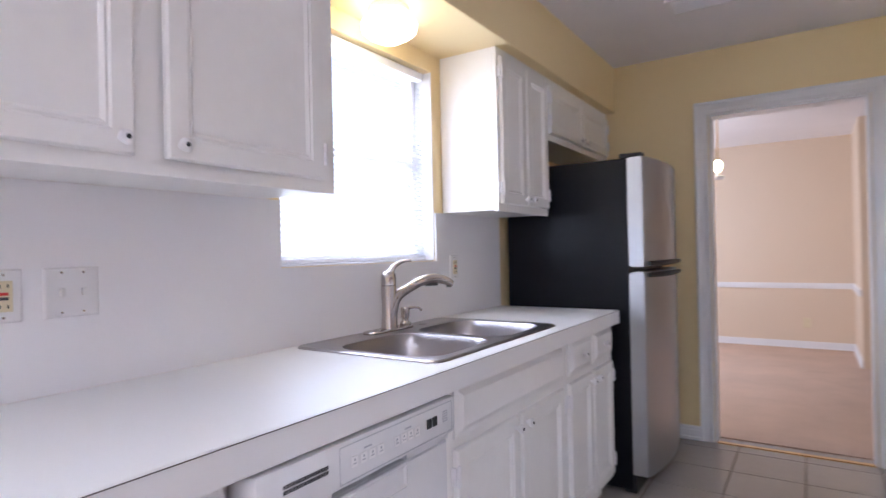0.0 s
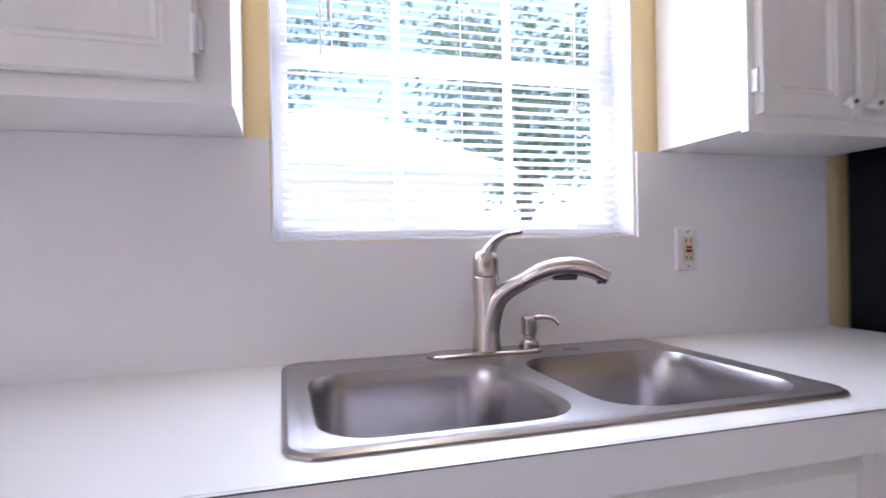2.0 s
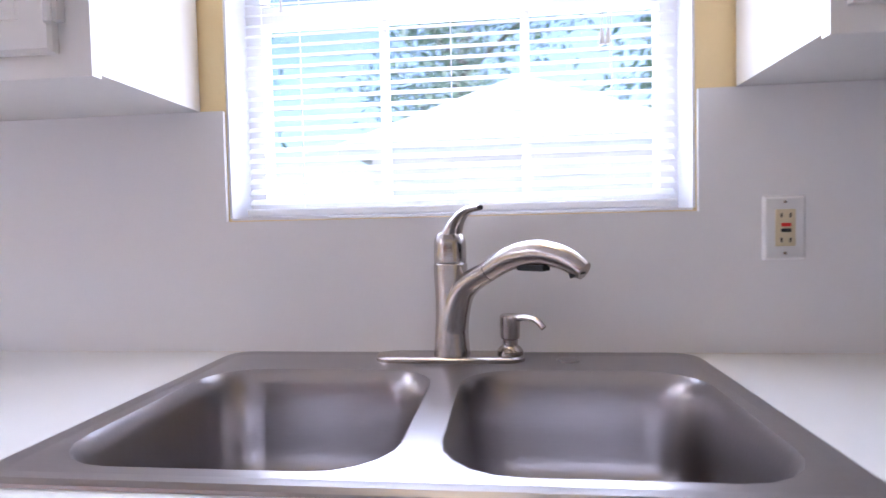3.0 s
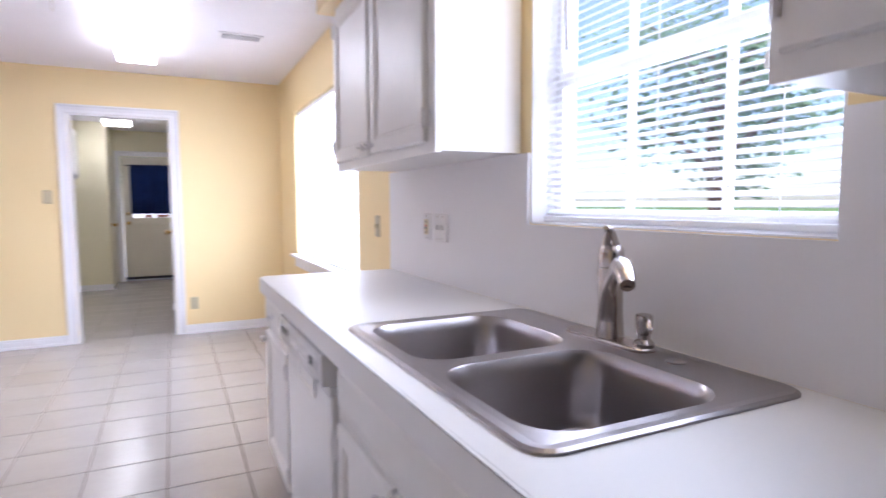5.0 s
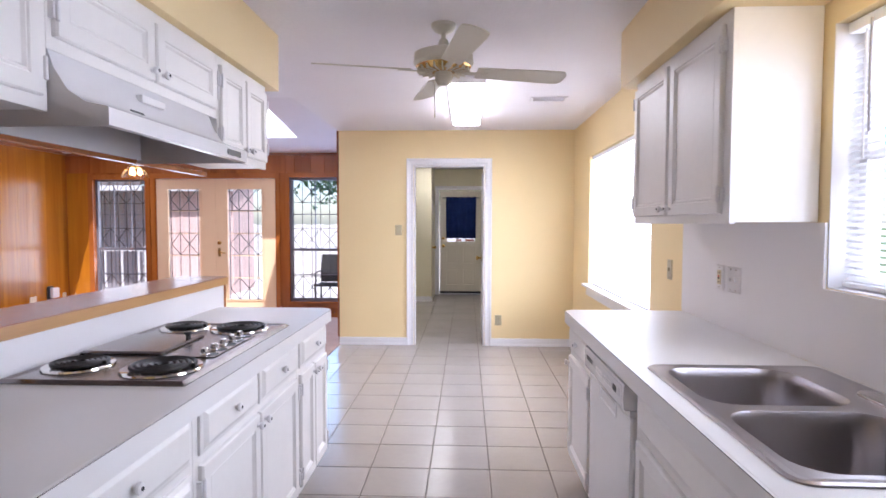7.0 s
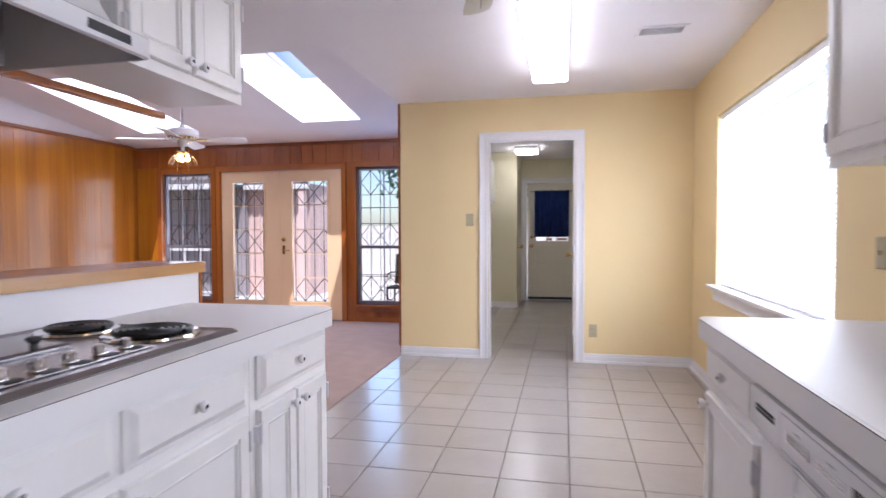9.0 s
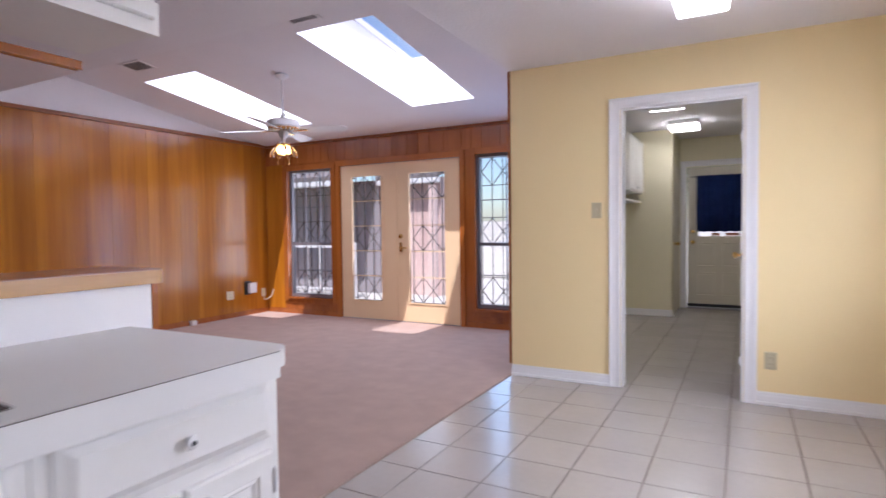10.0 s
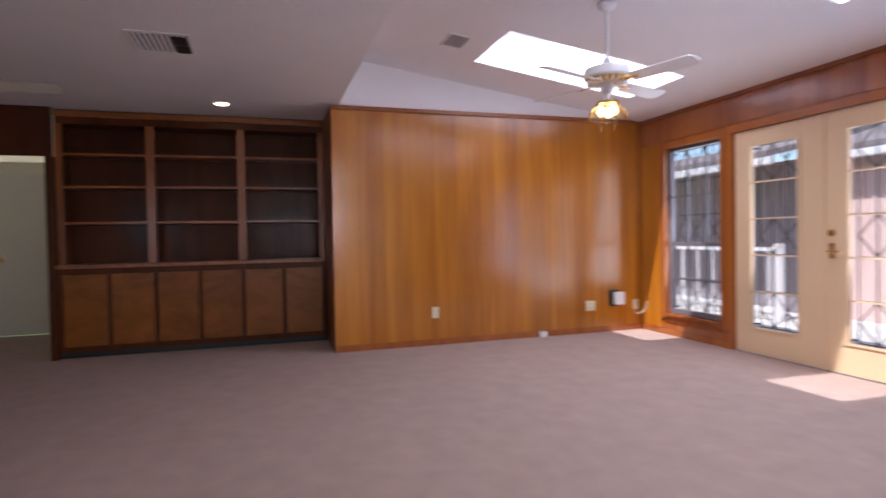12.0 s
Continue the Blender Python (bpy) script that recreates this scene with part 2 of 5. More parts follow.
def boxes(*rows, bevel=0.0):
    bm = bmesh.new()
    for r in rows:
        box(bm, *r, bevel=bevel)
    return bm


def wall_with(axis, a0, a1, z0, z1, c0, c1, holes):
    """A wall along x or y from a0 to a1 and between the faces c0 and c1, with holes (b0, b1, low, high) right through it."""
    bm, edges = bmesh.new(), sorted({a0, a1, *[h[0] for h in holes], *[h[1] for h in holes]})
    for p, q in zip(edges, edges[1:]):
        gaps = sorted((h[2], h[3]) for h in holes if h[0] <= p and h[1] >= q)
        z = z0
        for low, high in [*gaps, (z1, z1)]:
            if low > z + 1e-4:
                box(bm, *((p, q, c0, c1) if axis == "x" else (c0, c1, p, q)), z, low)
            z = high
    bmesh.ops.remove_doubles(bm, verts=bm.verts, dist=1e-4)
    return bm


def loft(bm, w, h, rings, m, close=True, back=True):
    """Nested rectangles (inset, height above the back plane) in x right, z up, out along -y: panels, doors, plates."""
    loops = []
    for inset, out in rings:
        loops.append([bm.verts.new(m @ Vector(p)) for p in ((inset, -out, inset), (w - inset, -out, inset), (w - inset, -out, h - inset), (inset, -out, h - inset))])
    for a, b in zip(loops, loops[1:]):
        for i in range(4):
            bm.faces.new((a[i], a[(i + 1) % 4], b[(i + 1) % 4], b[i]))
    if close:
        bm.faces.new(loops[-1])
    if back:
        bm.faces.new(loops[0][::-1])
    return bm


def lathe(bm, profile, m, segs=20, cap=True):
    loops = []
    for r, z in profile:
        loops.append([bm.verts.new(m @ Vector((r * math.cos(2 * math.pi * i / segs), r * math.sin(2 * math.pi * i / segs), z))) for i in range(segs)])
    for a, b in zip(loops, loops[1:]):
        for i in range(segs):
            bm.faces.new((a[i], a[(i + 1) % segs], b[(i + 1) % segs], b[i]))
    if cap:
        bm.faces.new(loops[0][::-1])
        bm.faces.new(loops[-1])
    return bm


def tube(bm, pts, radii, segs=14, flat=1.0, cap=True):
    """A round or flattened rod along a line of points."""
    pts, loops, up = [Vector(p) for p in pts], [], Vector((0, 0, 1))
    if not isinstance(radii, (list, tuple)):
        radii = [radii] * len(pts)
    for i, p in enumerate(pts):
        d = (pts[min(i + 1, len(pts) - 1)] - pts[max(i - 1, 0)]).normalized()
        side = d.cross(up)
        side = side.normalized() if side.length > 0.05 else d.cross(Vector((0, 1, 0))).normalized()
        o = side.cross(d).normalized()
        loops.append([bm.verts.new(p + radii[i] * (math.cos(2 * math.pi * k / segs) * side + flat * math.sin(2 * math.pi * k / segs) * o)) for k in range(segs)])
    for a, b in zip(loops, loops[1:]):
        for i in range(segs):
            bm.faces.new((a[i], a[(i + 1) % segs], b[(i + 1) % segs], b[i]))
    if cap:
        bm.faces.new(loops[0][::-1])
        bm.faces.new(loops[-1])
    return bm


def curve_pts(ctrl, n=8):
    """A smooth line through the control points."""
    c = [Vector(p) for p in ctrl]
    c = [2 * c[0] - c[1], *c, 2 * c[-1] - c[-2]]
    out = []
    for i in range(1, len(c) - 2):
        for k in range(n):
            t = k / n
            out.append(0.5 * ((2 * c[i]) + (c[i + 1] - c[i - 1]) * t + (2 * c[i - 1] - 5 * c[i] + 4 * c[i + 1] - c[i + 2]) * t * t + (3 * c[i] - c[i - 1] - 3 * c[i + 1] + c[i + 2]) * t ** 3))
    return [*out, c[-2]]


FACE_W = pose(0, 0, 0, 0, 0, -90)  # a front that looks to -x
FACE_E = pose(0, 0, 0, 0, 0, 90)   # a front that looks to +x
FACE_S = pose(0, 0, 0)             # a front that looks to -y
FACE_N = pose(0, 0, 0, 0, 0, 180)  # a front that looks to +y


def at(x, y, z, turn):
    return Matrix.Translation((x, y, z)) @ turn


# ---- structure ----
H = 2.44          # ceiling
XL = -2.66        # line where kitchen tile meets den carpet
YB = -7.045       # wall beside the refrigerator
DEN_X, DEN_Y = -7.17, 1.79
VAULT_Y = -1.70
WELL = 0.45       # depth of the skylight wells
RISE = 0.145      # the vault climbs from the french doors towards the kitchen


def vault_z(y):
    return 2.41 + (DEN_Y - y) * RISE


structure("wall_east", wall_with("y", YB - 0.1, 4.9, 0, H, 0, 0.15, [(-5.355, -4.45, 1.18, 2.05), (-2.65, -0.79, 0.78, 2.05)]), YELLOW, "yellow painted kitchen wall with two windows")
structure("wall_north", wall_with("x", XL, 0, 0, H, 0, 0.12, [(-1.80, -1.005, 0, 2.04)]), YELLOW, "yellow painted wall with a doorway to the utility room")
structure("wall_corner", B(XL, XL + 0.10, 0.12, 3.72, 0, H), HEADER, "wood-panelled end of the den wall")
structure("wall_south", wall_with("x", XL - 0.1, 0, 0, H, YB - 0.11, YB, [(-1.74, -0.94, 0, 2.03)]), YELLOW, "yellow painted wall with a doorway to the dining room")
structure("wall_kitchen_end", B(XL - 0.1, XL, YB, -6.1, 0, H), YELLOW, "plain yellow wall at the end of the kitchen")
floor_bed = structure("floor", B(XL, 0.0, YB - 0.11, 4.75, -0.12, -0.006), GROUT, "grey grout bed under white ceramic floor tiles", "floor")
structure("carpet", B(DEN_X - 2.6, XL - 0.001, -7.0, DEN_Y, -0.12, 0.008), CARPET, "beige cut-pile carpet of the den", "carpet")
structure("ceiling", boxes((XL, 0.15, YB - 0.11, 4.7, H, H + 0.12), (DEN_X - 2.6, XL, -7.0, VAULT_Y, H, H + 0.12)), CEIL, "white textured flat ceiling", "ceiling")
structure("wall_den_south", B(DEN_X - 2.6, XL - 0.1, -7.1, -7.0, 0, H), BEIGE, "plain wall at the back of the den")
# vault with two skylight holes
SKY1 = (-4.19, -3.44, -0.77, 1.02)
SKY2 = (-6.50, -5.70, -0.53, 1.15)
bm = bmesh.new()
xs = [DEN_X - 0.1, SKY2[0], SKY2[1], SKY1[0], SKY1[1], XL]
ys = sorted({VAULT_Y, DEN_Y + 0.15, SKY1[2], SKY1[3], SKY2[2], SKY2[3]})
for xa, xb in zip(xs, xs[1:]):
    for ya, yb in zip(ys, ys[1:]):
        if any(xa >= s[0] and xb <= s[1] and ya >= s[2] and yb <= s[3] for s in (SKY1, SKY2)):
            continue
        vs = [bm.verts.new((x, y, vault_z(y) + dz)) for dz in (0, WELL) for x, y in ((xa, ya), (xb, ya), (xb, yb), (xa, yb))]
        for q in ((0, 3, 2, 1), (4, 5, 6, 7), (0, 1, 5, 4), (1, 2, 6, 5), (2, 3, 7, 6), (3, 0, 4, 7)):
            bm.faces.new([vs[i] for i in q])
bmesh.ops.remove_doubles(bm, verts=bm.verts, dist=1e-4)
structure("ceiling_vault", bm, CEIL, "sloping white den ceiling with two skylight wells", "ceiling")
structure("wall_vault_step", boxes((DEN_X, XL, VAULT_Y - 0.08, VAULT_Y, H + 0.12, vault_z(VAULT_Y) + WELL), (DEN_X, XL, VAULT_Y - 0.002, VAULT_Y, H, H + 0.12)), CEIL, "white step between flat and sloping ceiling")
structure("wall_vault_side", boxes((XL, XL + 0.1, VAULT_Y, DEN_Y + 0.15, H + 0.12, 3.1), (XL + 0.1, XL + 0.12, 0.12, DEN_Y, H, 3.1)), CEIL, "white side of the sloping ceiling")
structure("wall_gable", B(DEN_X - 0.1, DEN_X, VAULT_Y, DEN_Y, 2.43, 3.1), CEIL, "white plastered strip above the panelling")
structure("wall_den_west", B(-8.235, DEN_X - 0.012, -1.78, DEN_Y + 0.15, 0, 2.43), PANEL_DARK, "backing of the wood panelling")
structure("wall_den_north", wall_with("x", DEN_X - 0.1, XL, 0, 2.43, DEN_Y, DEN_Y + 0.13, [(-5.80, -3.98, 0, 2.05), (-6.75, -5.95, 0.25, 2.04), (-3.81, -2.69, 0.24, 2.06)]), HEADER, "wood-panelled wall with french doors and two windows")

# ---- kitchen ----
DOOR_RINGS = [(0, 0), (0, 0.012), (0.004, 0.018), (0.046, 0.018), (0.050, 0.013), (0.056, 0.015), (0.064, 0.008)]
DRAWER_RINGS = [(0, 0), (0, 0.008), (0.006, 0.010), (0.014, 0.012), (0.030, 0.022), (0.036, 0.022)]


def knob(parent, p, turn):
    """A white china knob with a dark screw on a small rose."""
    m = at(*p, turn) @ pose(0, 0, 0, 90)
    k = part("knob", lathe(bmesh.new(), [(0.009, 0), (0.008, 0.006), (0.006, 0.012), (0.012, 0.017), (0.0155, 0.023), (0.014, 0.029), (0.007, 0.032)], m, 16), PLASTIC, parent, "white china knob", True)
    part("screw", lathe(bmesh.new(), [(0.0055, 0.0318), (0.0052, 0.0335), (0.003, 0.034)], m, 10), DARK, k, "dark screw head")


def hinge(parent, p, turn):
    m = at(*p, turn)
    bm = bmesh.new()
    lathe(bm, [(0.005, -0.03), (0.006, -0.027), (0.006, 0.027), (0.005, 0.03)], m @ pose(0, -0.02, 0), 8)
    box(bm, -0.012, 0.012, -0.016, 0, -0.024, 0.024, m=m)
    part("hinge", bm, WHITE, parent)


def front(parent, name, w, h, p, turn, rings, knobs=(), hinges=(), swing=0.0):
    """A door or drawer front; swing: degrees by which the door stands ajar."""
    m = at(*p, turn) @ pose(w, 0, 0) @ pose(0, 0, 0, 0, 0, swing) @ pose(-w, 0, 0)
    d = part(name, loft(bmesh.new(), w, h, rings, m), CABINET, parent)
    for kx, kz in knobs:
        knob(d, m @ Vector((kx, -rings[-3][1], kz)), turn)
    for hx in hinges:
        for hz in (0.07, h - 0.07):
            hinge(parent, m @ Vector((hx, 0, hz)), turn)
    return d


def base_unit(y0, y1, fx, bx, turn, layout, label, top=0.872):
    """A base cabinet from y0 to y1 with its face at fx and its back at bx. layout: drawers and doors as (kind, from, to, knobs)."""
    s = 1 if bx > fx else -1
    c = thing("base_cabinet", ((fx + bx) / 2, (y0 + y1) / 2, 0), label, "cabinet", "base cabinets")
    part("body", B(fx + s * 0.02, bx, y0, y1, 0.10, top), CABINET, c)
    part("face_frame", B(fx, fx + s * 0.0198, y0, y1, 0.10, 0.872, bevel=0.001), CABINET, c)
    part("toe_kick", B(fx + s * 0.06, bx - s * 0.02, y0 + 0.004, y1 - 0.004, 0.0, 0.1), CABINET, c)
    for kind, a, b, kn in layout:
        w = b - a
        start = b if turn is FACE_W else a
        if kind == "drawer":
            front(c, "drawer_front", w, 0.145, (fx, start, 0.705), turn, DRAWER_RINGS, [(w * k, 0.0725) for k in kn])
        elif kind == "low":
            front(c, "drawer_front", w, 0.255, (fx, start, 0.135 if kn[1] else 0.42), turn, DRAWER_RINGS, [(w * kn[0], 0.13)])
        else:
            front(c, "door", w, 0.545, (fx, start, 0.13), turn, DOOR_RINGS, [(kn[0] if kn[0] > 0 else w + kn[0], 0.51)], [0.0 if kn[0] < 0 else w])
    return c


FX = -0.622
base_unit(-3.79, -3.25, FX, -0.012, FACE_W, [("drawer", -3.77, -3.28, (0.5,)), ("door", -3.77, -3.28, (0.03,))], "white painted base cabinet with one drawer above a door")
base_unit(-5.335, -4.462, FX, -0.012, FACE_W, [("drawer", -5.30, -4.505, ()), ("door", -4.895, -4.505, (-0.03,)), ("door", -5.30, -4.913, (0.03,))], "white painted sink cabinet with a false drawer above two doors", 0.70)
base_unit(-5.97, -5.337, FX, -0.012, FACE_W, [("drawer", -5.645, -5.37, (0.5,)), ("drawer", -5.94, -5.665, (0.5,)), ("door", -5.645, -5.37, (-0.03,)), ("door", -5.94, -5.665, (0.03,))], "white painted base cabinet with two drawers beside the refrigerator")
IX = -2.0
base_unit(-3.80, -3.265, IX, -2.60, FACE_E, [("drawer", -3.77, -3.295, (0.5,)), ("door", -3.77, -3.54, (-0.03,)), ("door", -3.53, -3.295, (0.03,))], "white painted end cabinet of the cooktop counter")
base_unit(-4.80, -3.802, IX, -2.60, FACE_E, [("drawer", -4.77, -4.315, (0.5,)), ("drawer", -4.29, -3.83, (0.5,)), ("door", -4.77, -4.31, (-0.03,)), ("door", -4.295, -3.83, (0.03,))], "white painted cooktop cabinet with two drawers and two doors")
base_unit(-5.45, -4.802, IX, -2.60, FACE_E, [("drawer", -5.42, -4.83, (0.5,)), ("low", -5.42, -4.83, (0.5, 0)), ("low", -5.42, -4.83, (0.5, 1))], "white painted cabinet with three drawers")
base_unit(-6.10, -5.452, IX, -2.60, FACE_E, [("drawer", -6.07, -5.48, (0.5,)), ("door", -6.07, -5.79, (-0.03,)), ("door", -5.77, -5.48, (0.03,))], "white painted cabinet with a drawer above two doors")

# worktops
SX0, SX1, SY0, SY1 = -0.600, -0.035, -5.340, -4.468


def rounded_plan(x0, x1, y0, y1, corners, r=0.05, n=6):
    """Corners: which of (x0,y0),(x1,y0),(x1,y1),(x0,y1) are rounded."""
    out = []
    for i, (cx, cy, a) in enumerate(((x0, y0, 180), (x1, y0, 270), (x1, y1, 0), (x0, y1, 90))):
        if not corners[i]:
            out.append((cx, cy))
            continue
        ox, oy = cx + (r if cx == x0 else -r), cy + (r if cy == y0 else -r)
        for k in range(n + 1):
            t = radians(a + 90 * k / n)
            out.append((ox + r * math.cos(t), oy + r * math.sin(t)))
    return out


def slab(bm, plan, z0, z1):
    lo, hi = [bm.verts.new((x, y, z0)) for x, y in plan], [bm.verts.new((x, y, z1)) for x, y in plan]
    k = len(plan)
    for i in range(k):
        bm.faces.new((lo[i], lo[(i + 1) % k], hi[(i + 1) % k], hi[i]))
    bm.faces.new(hi)
    bm.faces.new(lo[::-1])
    return bm


top = thing("worktop", (-0.32, -4.6, 0.872), "white laminate worktop with a cut-out for the sink", "worktop")
part("slab", slab(bmesh.new(), [(-0.655, -5.985), (-0.0103, -5.985), (-0.0103, SY1 - 0.02), (SX1 - 0.02, SY1 - 0.02), (SX1 - 0.02, SY0 + 0.02), (SX0 + 0.015, SY0 + 0.02), (SX0 + 0.015, SY1 - 0.02), (-0.0103, SY1 - 0.0195), *rounded_plan(-0.655, -0.0103, SY1 - 0.02, -3.235, (0, 0, 0, 1), 0.04)[2:]], 0.872, 0.915), LAMINATE, top)
part("edge_band", B(-0.6625, -0.6555, -5.985, -3.275, 0.852, 0.9146), LAMINATE, top, "white laminate edge band")
part("seam", B(-0.6634, -0.6618, -5.985, -3.275, 0.9126, 0.9144), SEAM, top, "dark laminate seam along the edge")
top2 = thing("worktop", (-2.3, -4.6, 0.872), "white laminate worktop of the cooktop counter", "worktop")
part("slab", slab(bmesh.new(), rounded_plan(-2.618, -1.965, -6.10, -3.235, (0, 0, 1, 0), 0.06), 0.872, 0.915), LAMINATE, top2)
part("edge_band", B(-1.9645, -1.957, -6.10, -3.295, 0.852, 0.9146), LAMINATE, top2)
part("seam", B(-1.9578, -1.9562, -6.10, -3.295, 0.9126, 0.9144), SEAM, top2, "dark laminate seam along the edge")
structure("splashback", wall_with("y", -5.99, -3.215, 0.9152, 1.40, -0.010, -0.0005, [(-5.357, -4.448, 1.178, 1.40)]), SPLASH, "white laminate splashback above the worktop", "splashback")

# sink
sink = thing("kitchen_sink", (-0.31, -4.92, 0.915), "double-bowl stainless steel sink set into the worktop", "sink")


def rrect(bm, x0, x1, y0, y1, r, z, n=5):
    return [bm.verts.new((x, y, z)) for x, y in rounded_plan(x0, x1, y0, y1, (1, 1, 1, 1), r, n)]


def bridge(bm, a, b):
    for i in range(len(a)):
        bm.faces.new((a[i], a[(i + 1) % len(a)], b[(i + 1) % len(b)], b[i]))


def bowl(x0, x1, y0, y1):
    bm = bmesh.new()
    rings = [(0, 0.0, 0.085), (0.004, -0.006, 0.082), (0.012, -0.03, 0.076), (0.022, -0.13, 0.07), (0.026, -0.150, 0.066), (0.034, -0.163, 0.058), (0.050, -0.1695, 0.05), (0.16, -0.172, 0.02)]
    loops = [rrect(bm, x0 + i, x1 - i, y0 + i, y1 - i, r, 0.9205 + z) for i, z, r in rings]
    for a, b in zip(loops, loops[1:]):
        bridge(bm, a, b)
    bm.faces.new(loops[-1])
    return bm


BOWLS = [(-0.562, -0.165, -4.888, -4.508), (-0.562, -0.165, -5.300, -4.932)]
bm = bmesh.new()
outer = [rrect(bm, SX0 - i, SX1 + i, SY0 - i, SY1 + i, 0.045 + i, z) for i, z in ((0.004, 0.9155), (0.003, 0.919), (-0.004, 0.9225), (-0.014, 0.9215), (-0.022, 0.9205))]
for a, b in zip(outer, outer[1:]):
    bridge(bm, a, b)
edges = [e for e in bm.edges if e.is_boundary and all(abs(v.co.z - 0.9205) < 1e-4 for v in e.verts)]
for b in BOWLS:
    ring = rrect(bm, *b, 0.085, 0.9205)
    edges += [bm.edges.new((ring[i], ring[(i + 1) % len(ring)])) for i in range(len(ring))]
bmesh.ops.triangle_fill(bm, edges=edges, use_beauty=True)
part("rim", bm, STEEL, sink)
for b in BOWLS:
    bw = part("bowl", bowl(*b), STEEL, sink, "", True)
    cx, cy = (b[0] + b[1]) / 2 + 0.02, (b[2] + b[3]) / 2
    part("drain", lathe(bmesh.new(), [(0.045, 0), (0.043, 0.004), (0.034, 0.003), (0.030, -0.003), (0.008, -0.003)], pose(cx, cy, 0.7495), 20), CHROME, bw, "round chrome drain", True)
part("hole_cover", lathe(bmesh.new(), [(0.020, 0), (0.0195, 0.003), (0.012, 0.0045)], pose(-0.098, -5.11, 0.9207), 18), STEEL, sink, "round steel hole cover", True)

# faucet: deck plate, body, lever, spout with pull-out head
fa = thing("kitchen_faucet", (-0.085, -4.91, 0.9205), "brushed nickel pull-out faucet on an oval deck plate", "faucet")
bm = bmesh.new()
loops = []
for i, z in ((0, 0.0), (0.0, 0.006), (0.003, 0.009), (0.008, 0.010)):
    loops.append(rrect(bm, -0.122 + i, -0.055 - i, -5.036 + i, -4.768 - i, 0.0325 - i, 0.9205 + z, 6))
for a, b in zip(loops, loops[1:]):
    bridge(bm, a, b)
bm.faces.new(loops[-1])
part("deck_plate", bm, NICKEL, fa, "", True)
FY, FXX = -4.906, -0.087
part("body", lathe(bmesh.new(), [(0.033, 0.01), (0.032, 0.02), (0.0285, 0.07), (0.028, 0.11), (0.030, 0.150), (0.0305, 0.172), (0.028, 0.174)], pose(FXX, FY, 0.9205), 24), NICKEL, fa, "", True)
D = Vector((-0.585, -0.811, 0))  # the way the spout points
p0 = Vector((FXX, FY, 0.9205))


def along(d, z):
    return p0 + D * d + Vector((0, 0, z))


part("spout", tube(bmesh.new(), curve_pts([along(0.001, 0.014), along(0.004, 0.070), along(0.020, 0.116), along(0.048, 0.142), along(0.087, 0.1622)], 6), [0.0290 - 0.0001 * k for k in range(7)] + [0.0280, 0.0276, 0.0271, 0.0265, 0.0258, 0.0250, 0.0242, 0.0234, 0.0226, 0.0218, 0.0211, 0.0205, 0.0199, 0.0194, 0.0190, 0.0186, 0.0182, 0.0179], 22), NICKEL, fa, "", True)
part("spout_seam", tube(bmesh.new(), [along(0.0855, 0.1617), along(0.089, 0.1637)], 0.0172, 20), SEAM, fa, "dark joint of the spout")
head = part("spray_head", tube(bmesh.new(), curve_pts([along(0.0885, 0.1635), along(0.130, 0.184), along(0.180, 0.194), along(0.228, 0.187), along(0.264, 0.168)], 6), [0.0180 + 0.0003 * k for k in range(8)] + [0.0204] * 5 + [0.0202, 0.0199, 0.0195, 0.019, 0.0186, 0.0182, 0.0178, 0.0173, 0.0168, 0.0162, 0.0154, 0.0142], 20), NICKEL, fa, "", True)
part("spray_face", tube(bmesh.new(), [along(0.250, 0.170), along(0.2535, 0.1605)], 0.0125, 14), DARK, head, "black spray nozzles")
part("button", box(bmesh.new(), 0, 0.050, -0.011, 0.011, -0.005, 0.005, 0.003, Matrix.Translation(along(0.150, 0.1705)) @ pose(0, 0, 0, 0, 0, math.degrees(math.atan2(D.y, D.x)))), DARK, head, "black spray button")
part("lever_base", lathe(bmesh.new(), [(0.0285, 0.175), (0.0290, 0.178), (0.0288, 0.205), (0.0272, 0.216), (0.022, 0.226), (0.010, 0.231)], pose(FXX, FY, 0.9205), 22), NICKEL, fa, "", True)
L = Vector((-0.763, -0.646, 0))  # the way the lever points
part("lever", tube(bmesh.new(), curve_pts([p0 + L * d + Vector((0, 0, z)) for d, z in ((-0.002, 0.196), (0.006, 0.222), (0.024, 0.248), (0.054, 0.265), (0.090, 0.269))], 6), [0.0265, 0.0262, 0.0255, 0.0246, 0.0236, 0.0226, 0.0215, 0.0202, 0.0190, 0.0178, 0.0166, 0.0155, 0.0145, 0.0136, 0.0128, 0.0121, 0.0114, 0.0108, 0.0102, 0.0097, 0.0092, 0.0088, 0.0083, 0.0077, 0.0065], 14, 0.7), NICKEL, fa, "", True)
so = thing("soap_dispenser", (-0.085, -5.010, 0.9305), "brushed nickel soap dispenser pump beside the faucet", "soap dispenser")
part("body", lathe(bmesh.new(), [(0.0225, 0), (0.023, 0.006), (0.0185, 0.012), (0.0135, 0.016), (0.0135, 0.026), (0.0165, 0.028), (0.0172, 0.032), (0.0180, 0.060), (0.0180, 0.067), (0.0155, 0.070)], pose(-0.085, -5.010, 0.9305), 20), NICKEL, so, "", True)
q = Vector((-0.085, -5.010, 0.992))
part("nozzle", tube(bmesh.new(), curve_pts([q, q + D * 0.03 + Vector((0, 0, 0.006)), q + D * 0.055 + Vector((0, 0, 0.003)), q + D * 0.07 + Vector((0, 0, -0.009))], 5), [0.0065] * 5 + [0.0055] * 11, 10), NICKEL, so, "", True)

